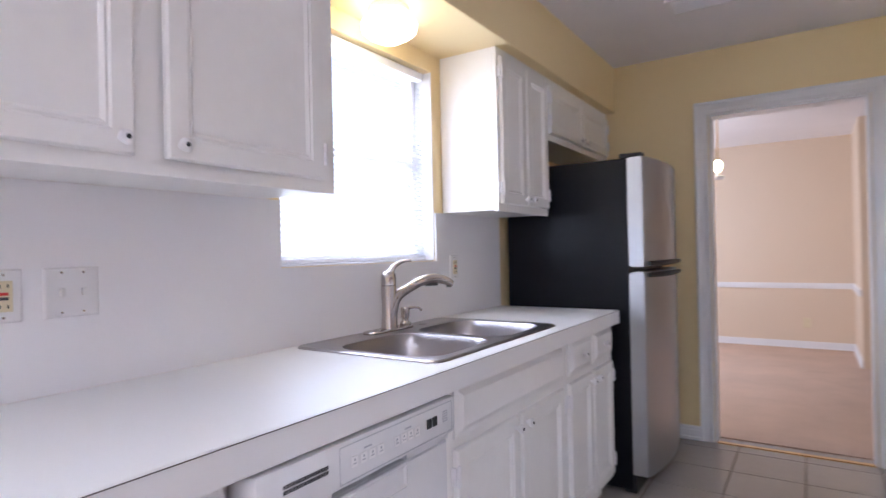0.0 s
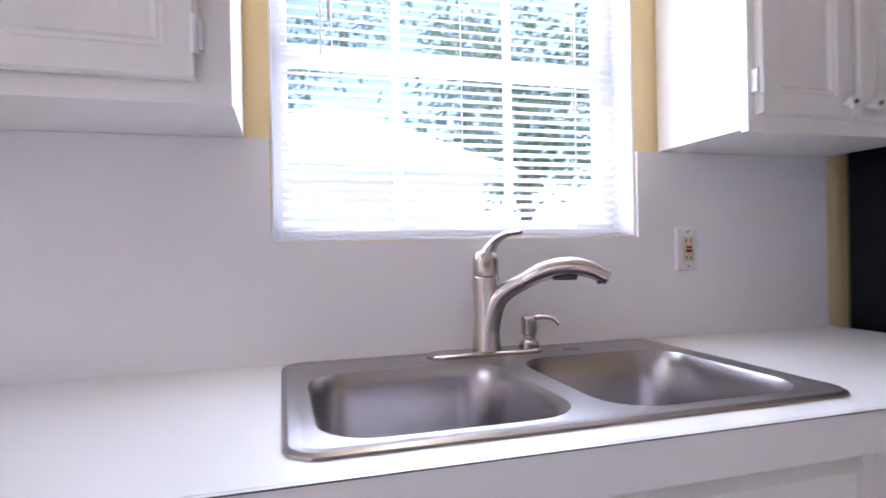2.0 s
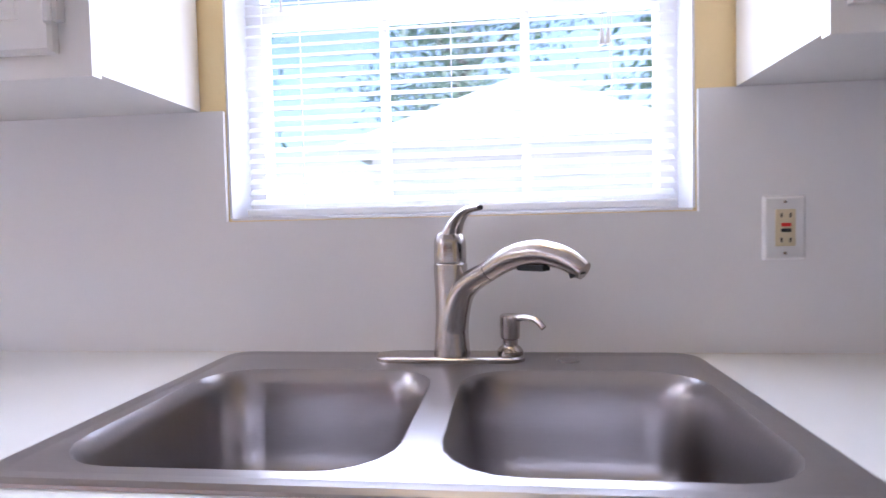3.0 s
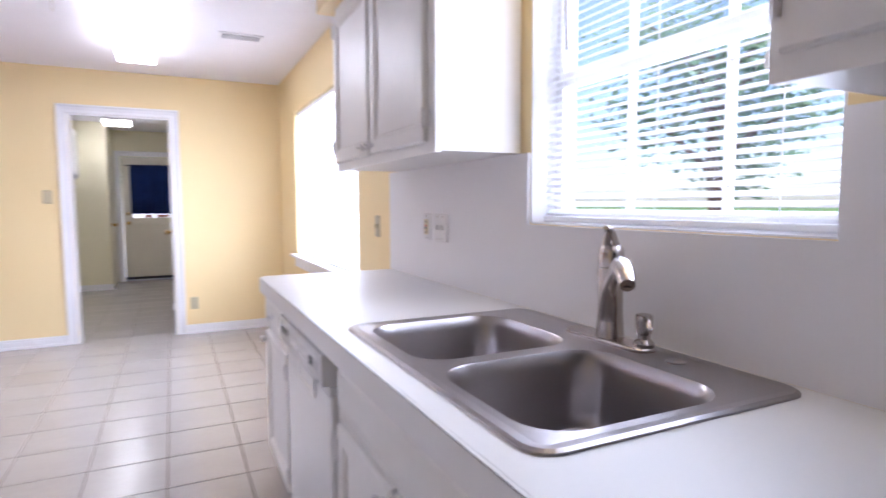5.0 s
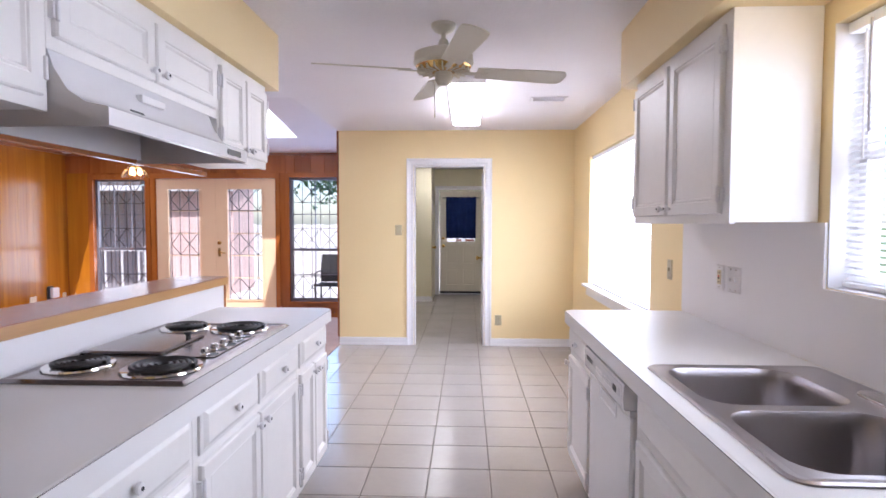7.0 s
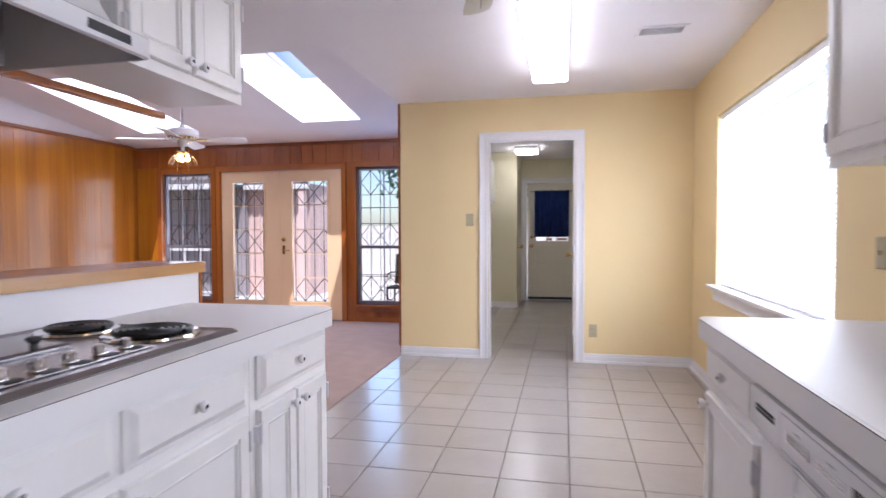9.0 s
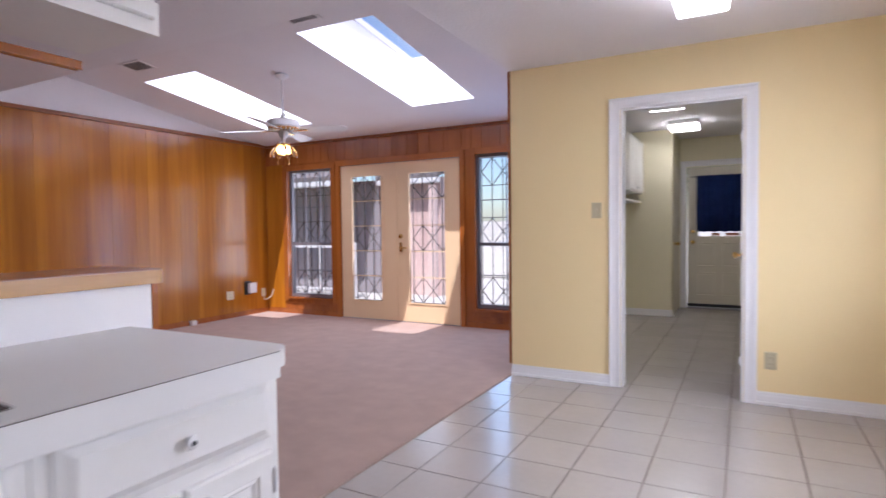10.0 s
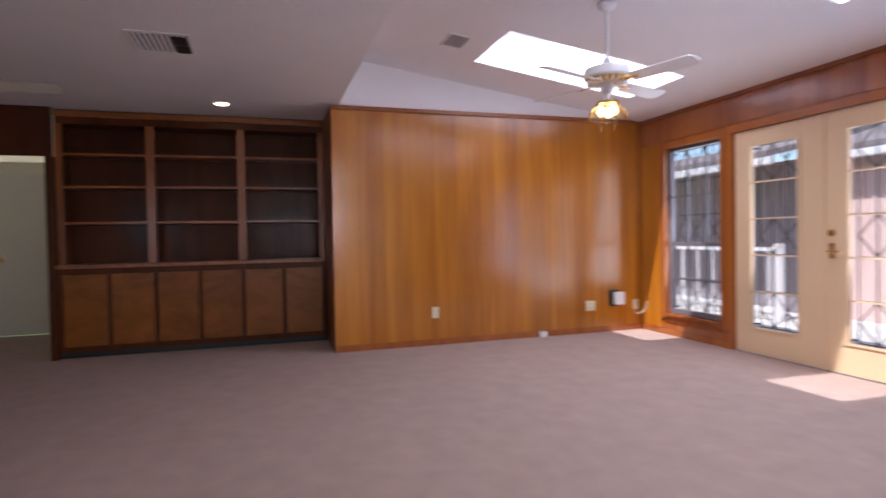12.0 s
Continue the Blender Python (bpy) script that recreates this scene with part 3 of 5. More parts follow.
# dishwasher
dw = thing("dishwasher", (-0.33, -4.11, 0), "white built-in dishwasher with a control strip", "dishwasher")
part("body", B(-0.585, -0.02, -4.455, -3.81, 0.09, 0.868), WHITE, dw)
door = part("door", loft(bmesh.new(), 0.636, 0.61, [(0, 0), (0, 0.047), (0.006, 0.055), (0.02, 0.055)], at(-0.585, -3.816, 0.115, FACE_W)), ENAMEL, dw, "white enamel door")
part("kick_plate", B(-0.56, -0.5, -4.45, -3.82, 0.01, 0.105), WHITE, dw)
cp = part("control_panel", B(-0.668, -0.585, -4.452, -3.816, 0.750, 0.846, bevel=0.014), ENAMEL, dw, "white control panel", True)
for y0, y1 in ((-4.02, -3.818), (-4.45, -4.27)):
    part("panel_foot", B(-0.642, -0.585, y0, y1, 0.727, 0.7505), ENAMEL, dw)
part("handle_scoop", loft(bmesh.new(), 0.25, 0.06, [(0, 0.0), (0, 0.0575), (0.004, 0.060), (0.012, 0.0555)], at(-0.585, -4.02, 0.664, FACE_W)), ENAMEL, dw, "shallow scooped handle")
INK = paint("grey_printed_marks", (0.42, 0.42, 0.46), 0.5, 0.05)
part("strip_outline", boxes((-0.6688, -0.6675, -4.430, -4.018, 0.8345, 0.8355), (-0.6688, -0.6675, -4.430, -4.018, 0.7605, 0.7615), (-0.6688, -0.6675, -4.4305, -4.4295, 0.7615, 0.8345), (-0.6688, -0.6675, -4.0185, -4.0175, 0.7615, 0.8345)), INK, cp, "thin grey outline of the control strip")
for y0, step in ((-4.060, 0.028), (-4.200, 0.026)):
    for i in range(4):
        b = part("button", B(-0.6695, -0.667, y0 - i * step - 0.010, y0 - i * step + 0.009, 0.786, 0.808, bevel=0.0008), PLASTIC, cp)
        part("button_mark", boxes((-0.6699, -0.6694, y0 - i * step - 0.006, y0 - i * step + 0.005, 0.792, 0.794), (-0.6699, -0.6694, y0 - i * step - 0.003, y0 - i * step + 0.002, 0.798, 0.803)), INK, b)
    part("button_caption", boxes((-0.6692, -0.6675, y0 - 0.055, y0 - 0.030, 0.814, 0.817)), INK, cp)
part("display", boxes((-0.6698, -0.667, -4.362, -4.343, 0.790, 0.813), (-0.6698, -0.667, -4.338, -4.319, 0.790, 0.813)), DARK, cp, "dark indicator windows")
part("caption_block", boxes(*[(-0.6692, -0.6675, -4.410, -4.388, 0.790 + 0.006 * k, 0.7925 + 0.006 * k) for k in range(5)]), INK, cp)
bm = bmesh.new()
for i in range(16):
    box(bm, -0.6695, -0.664, -3.880 - i * 0.007, -3.8755 - i * 0.007, 0.806, 0.813)
    box(bm, -0.6695, -0.664, -3.880 - i * 0.007, -3.8755 - i * 0.007, 0.796, 0.803)
part("vent", bm, DARK, cp, "dark slotted vent")


# wall cabinets
def wall_unit(y0, y1, fx, bx, z0, z1, turn, doors, label, ajar=0.0):
    c = thing("wall_cabinet", ((fx + bx) / 2, (y0 + y1) / 2, z0), label, "cabinet", "wall cabinets")
    s = 1 if bx > fx else -1
    part("body", B(fx + s * 0.02, bx, y0, y1, z0 + 0.006, z1), CABINET, c)
    part("face_frame", B(fx, fx + s * 0.0198, y0, y1, z0, z1, bevel=0.001), CABINET, c)
    for a, b, side in doors:
        w, h = b - a, z1 - z0 - 0.075
        front(c, "door", w, h, (fx, b if turn is FACE_W else a, z0 + 0.035), turn, DOOR_RINGS, [((0.028 if side < 0 else w - 0.028), 0.03)], [w if side < 0 else 0.0], ajar if side < 0 else 0.0)
    return c


Z0, ZS = 1.395, 2.13
wall_unit(-4.397, -3.318, -0.302, -0.004, Z0, ZS, FACE_W, [(-3.815, -3.335, 1), (-4.345, -3.878, -1)], "white painted wall cabinet with two panelled doors, one ajar", 1.3)
wall_unit(-5.985, -5.425, -0.302, -0.004, Z0, ZS, FACE_W, [(-5.70, -5.445, 1), (-5.965, -5.715, -1)], "white painted narrow wall cabinet with two doors")
wall_unit(-7.035, -5.988, -0.302, -0.004, 1.80, ZS, FACE_W, [(-6.50, -6.01, 1), (-7.01, -6.52, -1)], "white painted short wall cabinet above the refrigerator")
LX = -2.30
wall_unit(-3.935, -3.335, LX, -2.62, 1.685, ZS, FACE_E, [(-3.915, -3.645, 1), (-3.63, -3.355, -1)], "white painted wall cabinet at the end of the cooktop row")
wall_unit(-4.935, -3.937, LX, -2.62, 1.85, ZS, FACE_E, [(-4.915, -4.445, 1), (-4.43, -3.96, -1)], "white painted short wall cabinet above the range hood")
wall_unit(-6.10, -4.937, LX, -2.62, 1.685, ZS, FACE_E, [(-6.07, -5.53, 1), (-5.51, -4.965, -1)], "white painted wall cabinet beside the range hood")
structure("soffit_1", B(-0.362, -0.001, YB + 0.001, -3.21, ZS + 0.001, H - 0.001, bevel=0.004), YELLOW, "yellow boxed soffit above the sink side", "soffit")
structure("soffit_2", B(-2.655, -2.258, -7.04, -3.23, ZS + 0.001, H - 0.001, bevel=0.004), YELLOW, "yellow boxed soffit above the cooktop side", "soffit")
part("underside_strip", B(-2.655, -2.625, -6.1, -3.34, 1.648, 1.672, bevel=0.003), HEADER, bpy.data.objects["wall_cabinet.003"], "brown wooden strip under the cabinet")

# range hood
hood = thing("range_hood", (-2.38, -4.47, 1.64), "white enamelled range hood with a sloping front", "range hood")
bm = bmesh.new()
prof = [(-2.615, 1.85), (-2.302, 1.85), (-2.285, 1.80), (-2.25, 1.745), (-2.20, 1.712), (-2.145, 1.702), (-2.14, 1.698), (-2.14, 1.652), (-2.15, 1.648), (-2.615, 1.648)]
e0, e1 = [bm.verts.new((x, -4.93, z)) for x, z in prof], [bm.verts.new((x, -4.01, z)) for x, z in prof]
for i in range(len(prof) - 2):
    bm.faces.new((e0[i], e0[i + 1], e1[i + 1], e1[i]))
bm.faces.new(e0[::-1])
bm.faces.new(e1)
part("canopy", bm, ENAMEL, hood, "", True).modifiers.new("thickness", "SOLIDIFY").thickness = 0.002
part("back_plate", B(-2.605, -2.598, -4.927, -4.013, 1.662, 1.845), ENAMEL, hood)
part("filter", B(-2.55, -2.33, -4.66, -4.36, 1.800, 1.812, bevel=0.002), paint("hood_filter_grey", (0.45, 0.42, 0.40), 0.5, 0.1), hood, "grey filter inside the hood")
part("badge", box(bmesh.new(), -0.035, 0.035, -0.002, 0.0015, -0.006, 0.006, 0.001, at(-2.246, -4.62, 1.742, FACE_E) @ pose(0, 0, 0, -40)), DARK, hood, "small dark badge")
part("switch_panel", B(-2.141, -2.1375, -4.20, -4.075, 1.664, 1.686), DARK, hood, "black rocker switch panel")
part("lens", B(-2.32, -2.265, -4.56, -4.42, 1.790, 1.815, bevel=0.004), PLASTIC, hood, "frosted hood lamp lens")

# cooktop
ck = thing("cooktop", (-2.32, -4.29, 0.915), "stainless electric coil cooktop with a griddle cover", "cooktop")
part("tray", loft(bmesh.new(), 0.58, 0.975, [(0, 0), (0, 0.003), (0.012, 0.013), (0.020, 0.013), (0.03, 0.009)], Matrix(((1, 0, 0, -2.61), (0, 0, 1, -4.782), (0, -1, 0, 0.9155), (0, 0, 0, 1)))), COOK_STEEL, ck)
for bx, by, r in ((-2.475, -4.60, 0.085), (-2.185, -4.62, 0.102), (-2.455, -3.935, 0.085), (-2.205, -3.945, 0.102)):
    bn = part("drip_pan", lathe(bmesh.new(), [(r + 0.022, 0.0), (r + 0.020, 0.006), (r + 0.008, 0.004), (r * 0.6, -0.004), (0.02, -0.005)], pose(bx, by, 0.9255), 28), CHROME, ck, "chrome drip pan", True)
    pts = []
    for k in range(120):
        a = 2 * math.pi * k / 26
        rr = r * (1 - 0.82 * k / 119)
        pts.append((bx + rr * math.cos(a), by + rr * math.sin(a), 0.938))
    part("coil", tube(bmesh.new(), pts, 0.0072, 8), COIL, bn, "black spiral heating coil", True)
part("griddle_cover", loft(bmesh.new(), 0.30, 0.32, [(0, 0), (0, 0.005), (0.008, 0.010), (0.03, 0.010)], Matrix(((1, 0, 0, -2.585), (0, 0, 1, -4.44), (0, -1, 0, 0.9265), (0, 0, 0, 1)))), COOK_STEEL, ck, "flat steel griddle cover")
part("cover_handle", lathe(bmesh.new(), [(0.010, 0), (0.009, 0.010), (0.017, 0.020), (0.016, 0.026)], pose(-2.31, -4.20, 0.9365), 12), DARK, ck, "black cover handle", True)
part("knob_panel", B(-2.165, -2.085, -4.47, -4.08, 0.9255, 0.929, bevel=0.001), COOK_STEEL, ck)
for i in range(5):
    part("control_knob", lathe(bmesh.new(), [(0.018, 0), (0.017, 0.003), (0.0135, 0.005), (0.0125, 0.020), (0.010, 0.023), (0.005, 0.024)], pose(-2.135, -4.43 + i * 0.078, 0.929), 14), CHROME, ck, "chrome and black control knob", True)
    part("knob_mark", lathe(bmesh.new(), [(0.023, 0), (0.023, 0.0015)], pose(-2.110, -4.43 + i * 0.078, 0.929), 12), DARK, ck)

# breakfast bar
bar = thing("breakfast_bar", (-2.75, -4.6, 0), "raised breakfast bar with a wooden ledge behind the cooktop", "bar")
part("half_wall", B(-2.74, -2.622, -6.10, -3.16, 0.0, 1.035), SPLASH, bar, "white laminate-faced half wall")
part("end_panel", B(-2.745, -2.619, -3.159, -3.140, 0.0, 1.035), HEADER, bar, "reddish wooden end panel")
part("back_panel", B(-2.765, -2.741, -6.10, -3.145, 0.0, 1.035), PANEL, bar, "wood panelling on the den side")
part("ledge", slab(bmesh.new(), rounded_plan(-2.91, -2.606, -6.10, -3.122, (0, 0, 1, 1), 0.02), 1.036, 1.0775), BAR_WOOD, bar, "oak ledge")
part("ledge_top", slab(bmesh.new(), rounded_plan(-2.906, -2.610, -6.10, -3.126, (0, 0, 1, 1), 0.018), 1.0777, 1.081), BAR_TOP, bar, "brown polished ledge top")

# refrigerator
fr = thing("refrigerator", (-0.42, -6.42, 0), "black refrigerator with curved stainless steel doors", "refrigerator")
part("body", B(-0.70, -0.04, -6.80, -6.03, 0.02, 1.665, bevel=0.008), BLACK, fr, "black textured cabinet")
part("foot_grille", B(-0.715, -0.66, -6.79, -6.04, 0.005, 0.09), DARK, fr)


def fridge_door(z0, z1):
    bm, n = bmesh.new(), 14
    pts = []
    for k in range(n + 1):
        y = -6.03 - 0.77 * k / n
        pts.append((-0.775 - 0.045 * (1 - (2 * k / n - 1) ** 2), y))
    plan = [(-0.703, -6.03), *pts, (-0.703, -6.80)]
    slab(bm, plan, z0, z1)
    bmesh.ops.bevel(bm, geom=[e for e in bm.edges if abs(e.verts[0].co.z - e.verts[1].co.z) < 1e-5], offset=0.008, segments=2, affect="EDGES")
    return bm


FRIDGE_STEEL = paint("fridge_steel", (0.50, 0.52, 0.56), 0.30, 0.05, 4, 200, 0.03, metal=1.0, stretch=(1, 1, 0.1))
for z0, z1 in ((1.125, 1.668), (0.095, 1.10)):
    d = part("door", fridge_door(z0, z1), FRIDGE_STEEL, fr, "curved stainless steel door", True)
    zz = (z0 + 0.002, z0 + 0.03) if z0 > 1 else (z1 - 0.03, z1 - 0.002)
    part("handle", tube(bmesh.new(), [(-0.790, -6.06, sum(zz) / 2), (-0.826, -6.20, sum(zz) / 2), (-0.838, -6.42, sum(zz) / 2), (-0.826, -6.62, sum(zz) / 2)], [0.012, 0.014, 0.014, 0.010], 10), DARK, d, "dark pocket handle", True)
    part("side_edge", B(-0.772, -0.703, -6.0285, -6.0240, z0 + 0.006, z1 - 0.006), FRIDGE_STEEL, d)
part("hinge_cap", B(-0.77, -0.66, -6.11, -6.04, 1.669, 1.69, bevel=0.008), DARK, fr)


# wall plates
def plate(kind, p, turn, gang=1, material=PLASTIC, label="white wall plate"):
    w, h = 0.072 * gang + (0.044 if gang > 1 else 0), 0.116
    w = 0.072 if gang == 1 else 0.118
    m = at(*p, turn) @ Matrix.Translation((-w / 2, 0, -h / 2))
    t = thing("outlet" if "outlet" in kind else "light_switch", p, label, "outlet" if "outlet" in kind else "switch")
    part("cover", loft(bmesh.new(), w, h, [(0, 0), (0, 0.002), (0.004, 0.006), (0.008, 0.0065)], m), material, t)
    for g in range(gang):
        cx = w / 2 if gang == 1 else w / 2 + (g - 0.5) * 0.046
        if kind == "gfi_outlet":
            body = part("receptacle", box(bmesh.new(), cx - 0.0165, cx + 0.0165, -0.010, -0.004, 0.025, 0.091, 0.001, m), IVORY, t, "ivory receptacle")
            part("reset_button", box(bmesh.new(), cx - 0.008, cx + 0.008, -0.012, -0.009, 0.060, 0.0665, 0, m), RED, body, "red reset button")
            part("test_button", box(bmesh.new(), cx - 0.008, cx + 0.008, -0.012, -0.009, 0.050, 0.0565, 0, m), DARK, body, "black test button")
            bm = bmesh.new()
            for z in (0.036, 0.080):
                box(bm, cx - 0.009, cx - 0.006, -0.0106, -0.009, z - 0.004, z + 0.004, 0, m)
                box(bm, cx + 0.006, cx + 0.009, -0.0106, -0.009, z - 0.004, z + 0.004, 0, m)
            part("slots", bm, DARK, body)
        elif kind == "outlet":
            for z in (0.038, 0.078):
                body = part("receptacle", box(bmesh.new(), cx - 0.014, cx + 0.014, -0.0085, -0.005, z - 0.013, z + 0.013, 0.003, m), material, t)
                part("slots", box(box(bmesh.new(), cx - 0.007, cx - 0.004, -0.0092, -0.008, z - 0.004, z + 0.004, 0, m), cx + 0.004, cx + 0.007, -0.0092, -0.008, z - 0.004, z + 0.004, 0, m), DARK, body)
        else:
            part("toggle", box(bmesh.new(), cx - 0.005, cx + 0.005, -0.016, -0.005, 0.050, 0.068, 0.002, m), material, t)
    for g in range(gang):
        cx = w / 2 if gang == 1 else w / 2 + (g - 0.5) * 0.046
        for z in (0.012, h - 0.012):
            part("screw", lathe(bmesh.new(), [(0.003, 0.006), (0.003, 0.0075), (0.001, 0.008)], m @ pose(cx, 0, z, 90), 8), NICKEL, t)


plate("gfi_outlet", (-0.010, -5.503, 1.144), FACE_W, label="white plate with an ivory safety outlet and red button")
plate("gfi_outlet", (-0.010, -3.690, 1.145), FACE_W, label="white plate with an ivory safety outlet by the cabinet")
plate("switch", (-0.010, -3.825, 1.145), FACE_W, 2, label="white double light switch plate on the splashback")
plate("switch", (0.0, -3.005, 1.124), FACE_W, 1, ALMOND, "almond light switch plate beside the breakfast window")
plate("switch", (-1.977, 0.0, 1.315), FACE_S, 1, ALMOND, "almond light switch plate beside the utility doorway")
plate("outlet", (-0.842, 0.0, 0.294), FACE_S, 1, ALMOND, "almond wall outlet near the floor")

# doorway casings


def casing(name, x0, x1, z1, y, out, w=0.085, material=None, label=""):
    """Moulded casing round an opening in a wall along x; out is -1 towards -y."""
    t = thing(name, ((x0 + x1) / 2, y, 0), label, "trim", kind="structure")
    prof = [(0.006, 0.0), (0.006, 0.012), (0.012, 0.016), (0.035, 0.012), (w - 0.022, 0.016), (w - 0.012, 0.022), (w, 0.020), (w, 0.0)]
    bm = bmesh.new()
    rows = []
    for d, o in prof:
        rows.append([bm.verts.new(p) for p in ((x0 - d, y + out * o, 0.0), (x0 - d, y + out * o, z1 + d), (x1 + d, y + out * o, z1 + d), (x1 + d, y + out * o, 0.0))])
    for a, b in zip(rows, rows[1:]):
        for i in range(3):
            bm.faces.new((a[i], a[i + 1], b[i + 1], b[i]))
    part("casing", bm, material or WHITE, t)
    return t


ut = casing("door_trim_1", -1.80, -1.005, 2.04, 0.0, -1, label="white moulded casing of the utility doorway")
part("jamb", boxes((-1.802, -1.79, -0.004, 0.124, 0, 2.045), (-1.015, -1.003, -0.004, 0.124, 0, 2.045), (-1.79, -1.015, -0.004, 0.124, 2.033, 2.045)), WHITE, ut)
dn = casing("door_trim_2", -1.74, -0.94, 2.03, YB, 1, label="white moulded casing of the dining room doorway")
part("jamb", boxes((-1.742, -1.73, YB - 0.114, YB + 0.004, 0, 2.035), (-0.95, -0.938, YB - 0.114, YB + 0.004, 0, 2.035), (-1.73, -0.95, YB - 0.114, YB + 0.004, 2.023, 2.035)), WHITE, dn)
part("threshold", B(-1.73, -0.95, YB - 0.02, YB + 0.015, -0.004, 0.006), BAR_WOOD, dn, "brown wooden threshold")


def baseboard(x0, x1, y0, y1, side, material=WHITE):
    """side: the way its face looks."""
    bm = bmesh.new()
    for h0, h1, d in ((0, 0.062, 0.014), (0.062, 0.078, 0.010), (0.078, 0.086, 0.006), (0.0, 0.02, 0.024)):
        if side in "SN":
            s = -1 if side == "S" else 1
            box(bm, x0, x1, *sorted((y0, y0 + s * d)), h0, h1)
        else:
            s = -1 if side == "W" else 1
            box(bm, *sorted((x0, x0 + s * d)), y0, y1, h0, h1)
    return tagged(part("baseboard", bm, material), "painted moulded baseboard along the wall", "baseboard", kind="structure")


baseboard(XL, -1.886, 0, 0, "S")
baseboard(-0.919, -0.001, 0, 0, "S")
baseboard(0, 0, -3.24, -0.026, "W")
baseboard(-0.854, -0.001, YB, YB, "N")
baseboard(XL, -1.826, YB, YB, "N")


# windows of the kitchen side
def blind(name, y0, y1, z0, z1, x, tilt, pitch, label):
    t = thing(name, (x, (y0 + y1) / 2, z1), label, "blind")
    part("head_rail", B(x - 0.02, x + 0.02, y0, y1, z1 - 0.035, z1, bevel=0.003), BLIND, t)
    part("bottom_rail", B(x - 0.014, x + 0.014, y0, y1, z0, z0 + 0.016, bevel=0.004), BLIND, t)
    slat = None
    k = int((z1 - 0.045 - z0 - 0.02) / pitch)
    for i in range(k):
        z = z0 + 0.03 + i * pitch
        if slat is None:
            bm = bmesh.new()
            a = radians(tilt)
            for s0, s1 in ((-1, 0), (0, 1)):
                vs = []
                for s in (s0, s1):
                    for yy in (y0 + 0.004, y1 - 0.004):
                        for th in (0, 0.0008):
                            d = s * 0.0122
                            vs.append(bm.verts.new((x + d * math.cos(a), yy, z + d * math.sin(a) + (0.0016 if s == 0 else 0) + th)))
                for q in ((0, 2, 6, 4), (1, 5, 7, 3), (0, 4, 5, 1), (2, 3, 7, 6), (0, 1, 3, 2), (4, 6, 7, 5)):
                    bm.faces.new([vs[j] for j in q])
            slat = part("slat", bm, BLIND, t)
            zf = z
        else:
            o = slat.copy()
            scene.collection.objects.link(o)
            o.location.z = z - zf
    for yy in (y0 + 0.12, (y0 + y1) / 2, y1 - 0.12):
        part("ladder_cord", B(x - 0.0008, x + 0.0008, yy - 0.0012, yy + 0.0012, z0 + 0.012, z1 - 0.03), BLIND, t)
    if z0 > 1.0:
        part("tilt_wand", tube(bmesh.new(), [(x - 0.022, y1 - 0.11, z1 - 0.02), (x - 0.024, y1 - 0.11, z1 - 0.2), (x - 0.022, y1 - 0.112, z1 - 0.365)], 0.0045, 8), WAND, t, "grey plastic tilt wand")
    return t


def sash_window(name, axis, a0, a1, z0, z1, c, mat_frame, cols, rows, mid, label, depth=0.05, bar=0.018):
    """A double-hung window: frame, meeting rail, glazing bars and panes, in the plane c."""
    t = thing(name, ((a0 + a1) / 2, c, z0) if axis == "x" else (c, (a0 + a1) / 2, z0), label, "window", kind="structure")

    def bb(p, q, lo, hi, d0, d1):
        return (p, q, c + d0, c + d1, lo, hi) if axis == "x" else (c + d0, c + d1, p, q, lo, hi)
    h = depth / 2
    part("frame", boxes(bb(a0, a0 + 0.035, z0, z1, -h, h), bb(a1 - 0.035, a1, z0, z1, -h, h), bb(a0 + 0.035, a1 - 0.035, z1 - 0.035, z1, -h, h), bb(a0 + 0.035, a1 - 0.035, z0, z0 + 0.04, -h, h)), mat_frame, t)
    if mid:
        part("meeting_rail", boxes(bb(a0 + 0.035, a1 - 0.035, mid - 0.02, mid + 0.02, -h * 0.8, h * 0.8)), mat_frame, t)
    rs = ([(z0 + 0.04, mid - 0.02), (mid + 0.02, z1 - 0.035)] if mid else [(z0 + 0.04, z1 - 0.035)])
    for lo, hi in rs:
        for k in range(1, cols):
            p = a0 + (a1 - a0) * k / cols
            part("glazing_bar", boxes(bb(p - bar / 2, p + bar / 2, lo, hi, -0.008, 0.008)), mat_frame, t)
        for k in range(1, rows):
            z = lo + (hi - lo) * k / rows
            part("glazing_bar", boxes(bb(a0 + 0.035, a1 - 0.035, z - bar / 2, z + bar / 2, -0.0075, 0.0075)), mat_frame, t)
        g = part("pane", boxes(bb(a0 + 0.03, a1 - 0.03, lo - 0.005, hi + 0.005, -0.0015, 0.0015)), GLASS, t)
        g.visible_shadow = False
    return t


structure("window_reveal", boxes((0.0, 0.148, -5.3545, -5.350, 1.1845, 2.05), (0.0, 0.148, -4.455, -4.4505, 1.1845, 2.05), (0.0, 0.148, -5.35, -4.455, 1.1805, 1.1845)), WHITE, "white painted reveal of the kitchen window", "window reveal")
sash_window("window_1", "y", -5.35, -4.455, 1.185, 2.05, 0.115, WHITE, 3, 1, 1.62, "white double-hung kitchen window above the sink")
blind("window_blind", -5.335, -4.47, 1.188, 2.045, 0.05, 31, 0.0215, "white venetian blind with open slats in the kitchen window")
wand = thing("blind_wand", (0.028, -4.56, 2.0), "clear white tilt wand hanging from the blind", "blind wand")
part("rod", tube(bmesh.new(), [(0.026, -4.56, 2.0), (0.024, -4.562, 1.60)], 0.003, 8), BLIND, wand)
cord = thing("pull_cord", (0.028, -5.20, 2.0), "pair of white lift cords with tassels", "cord")
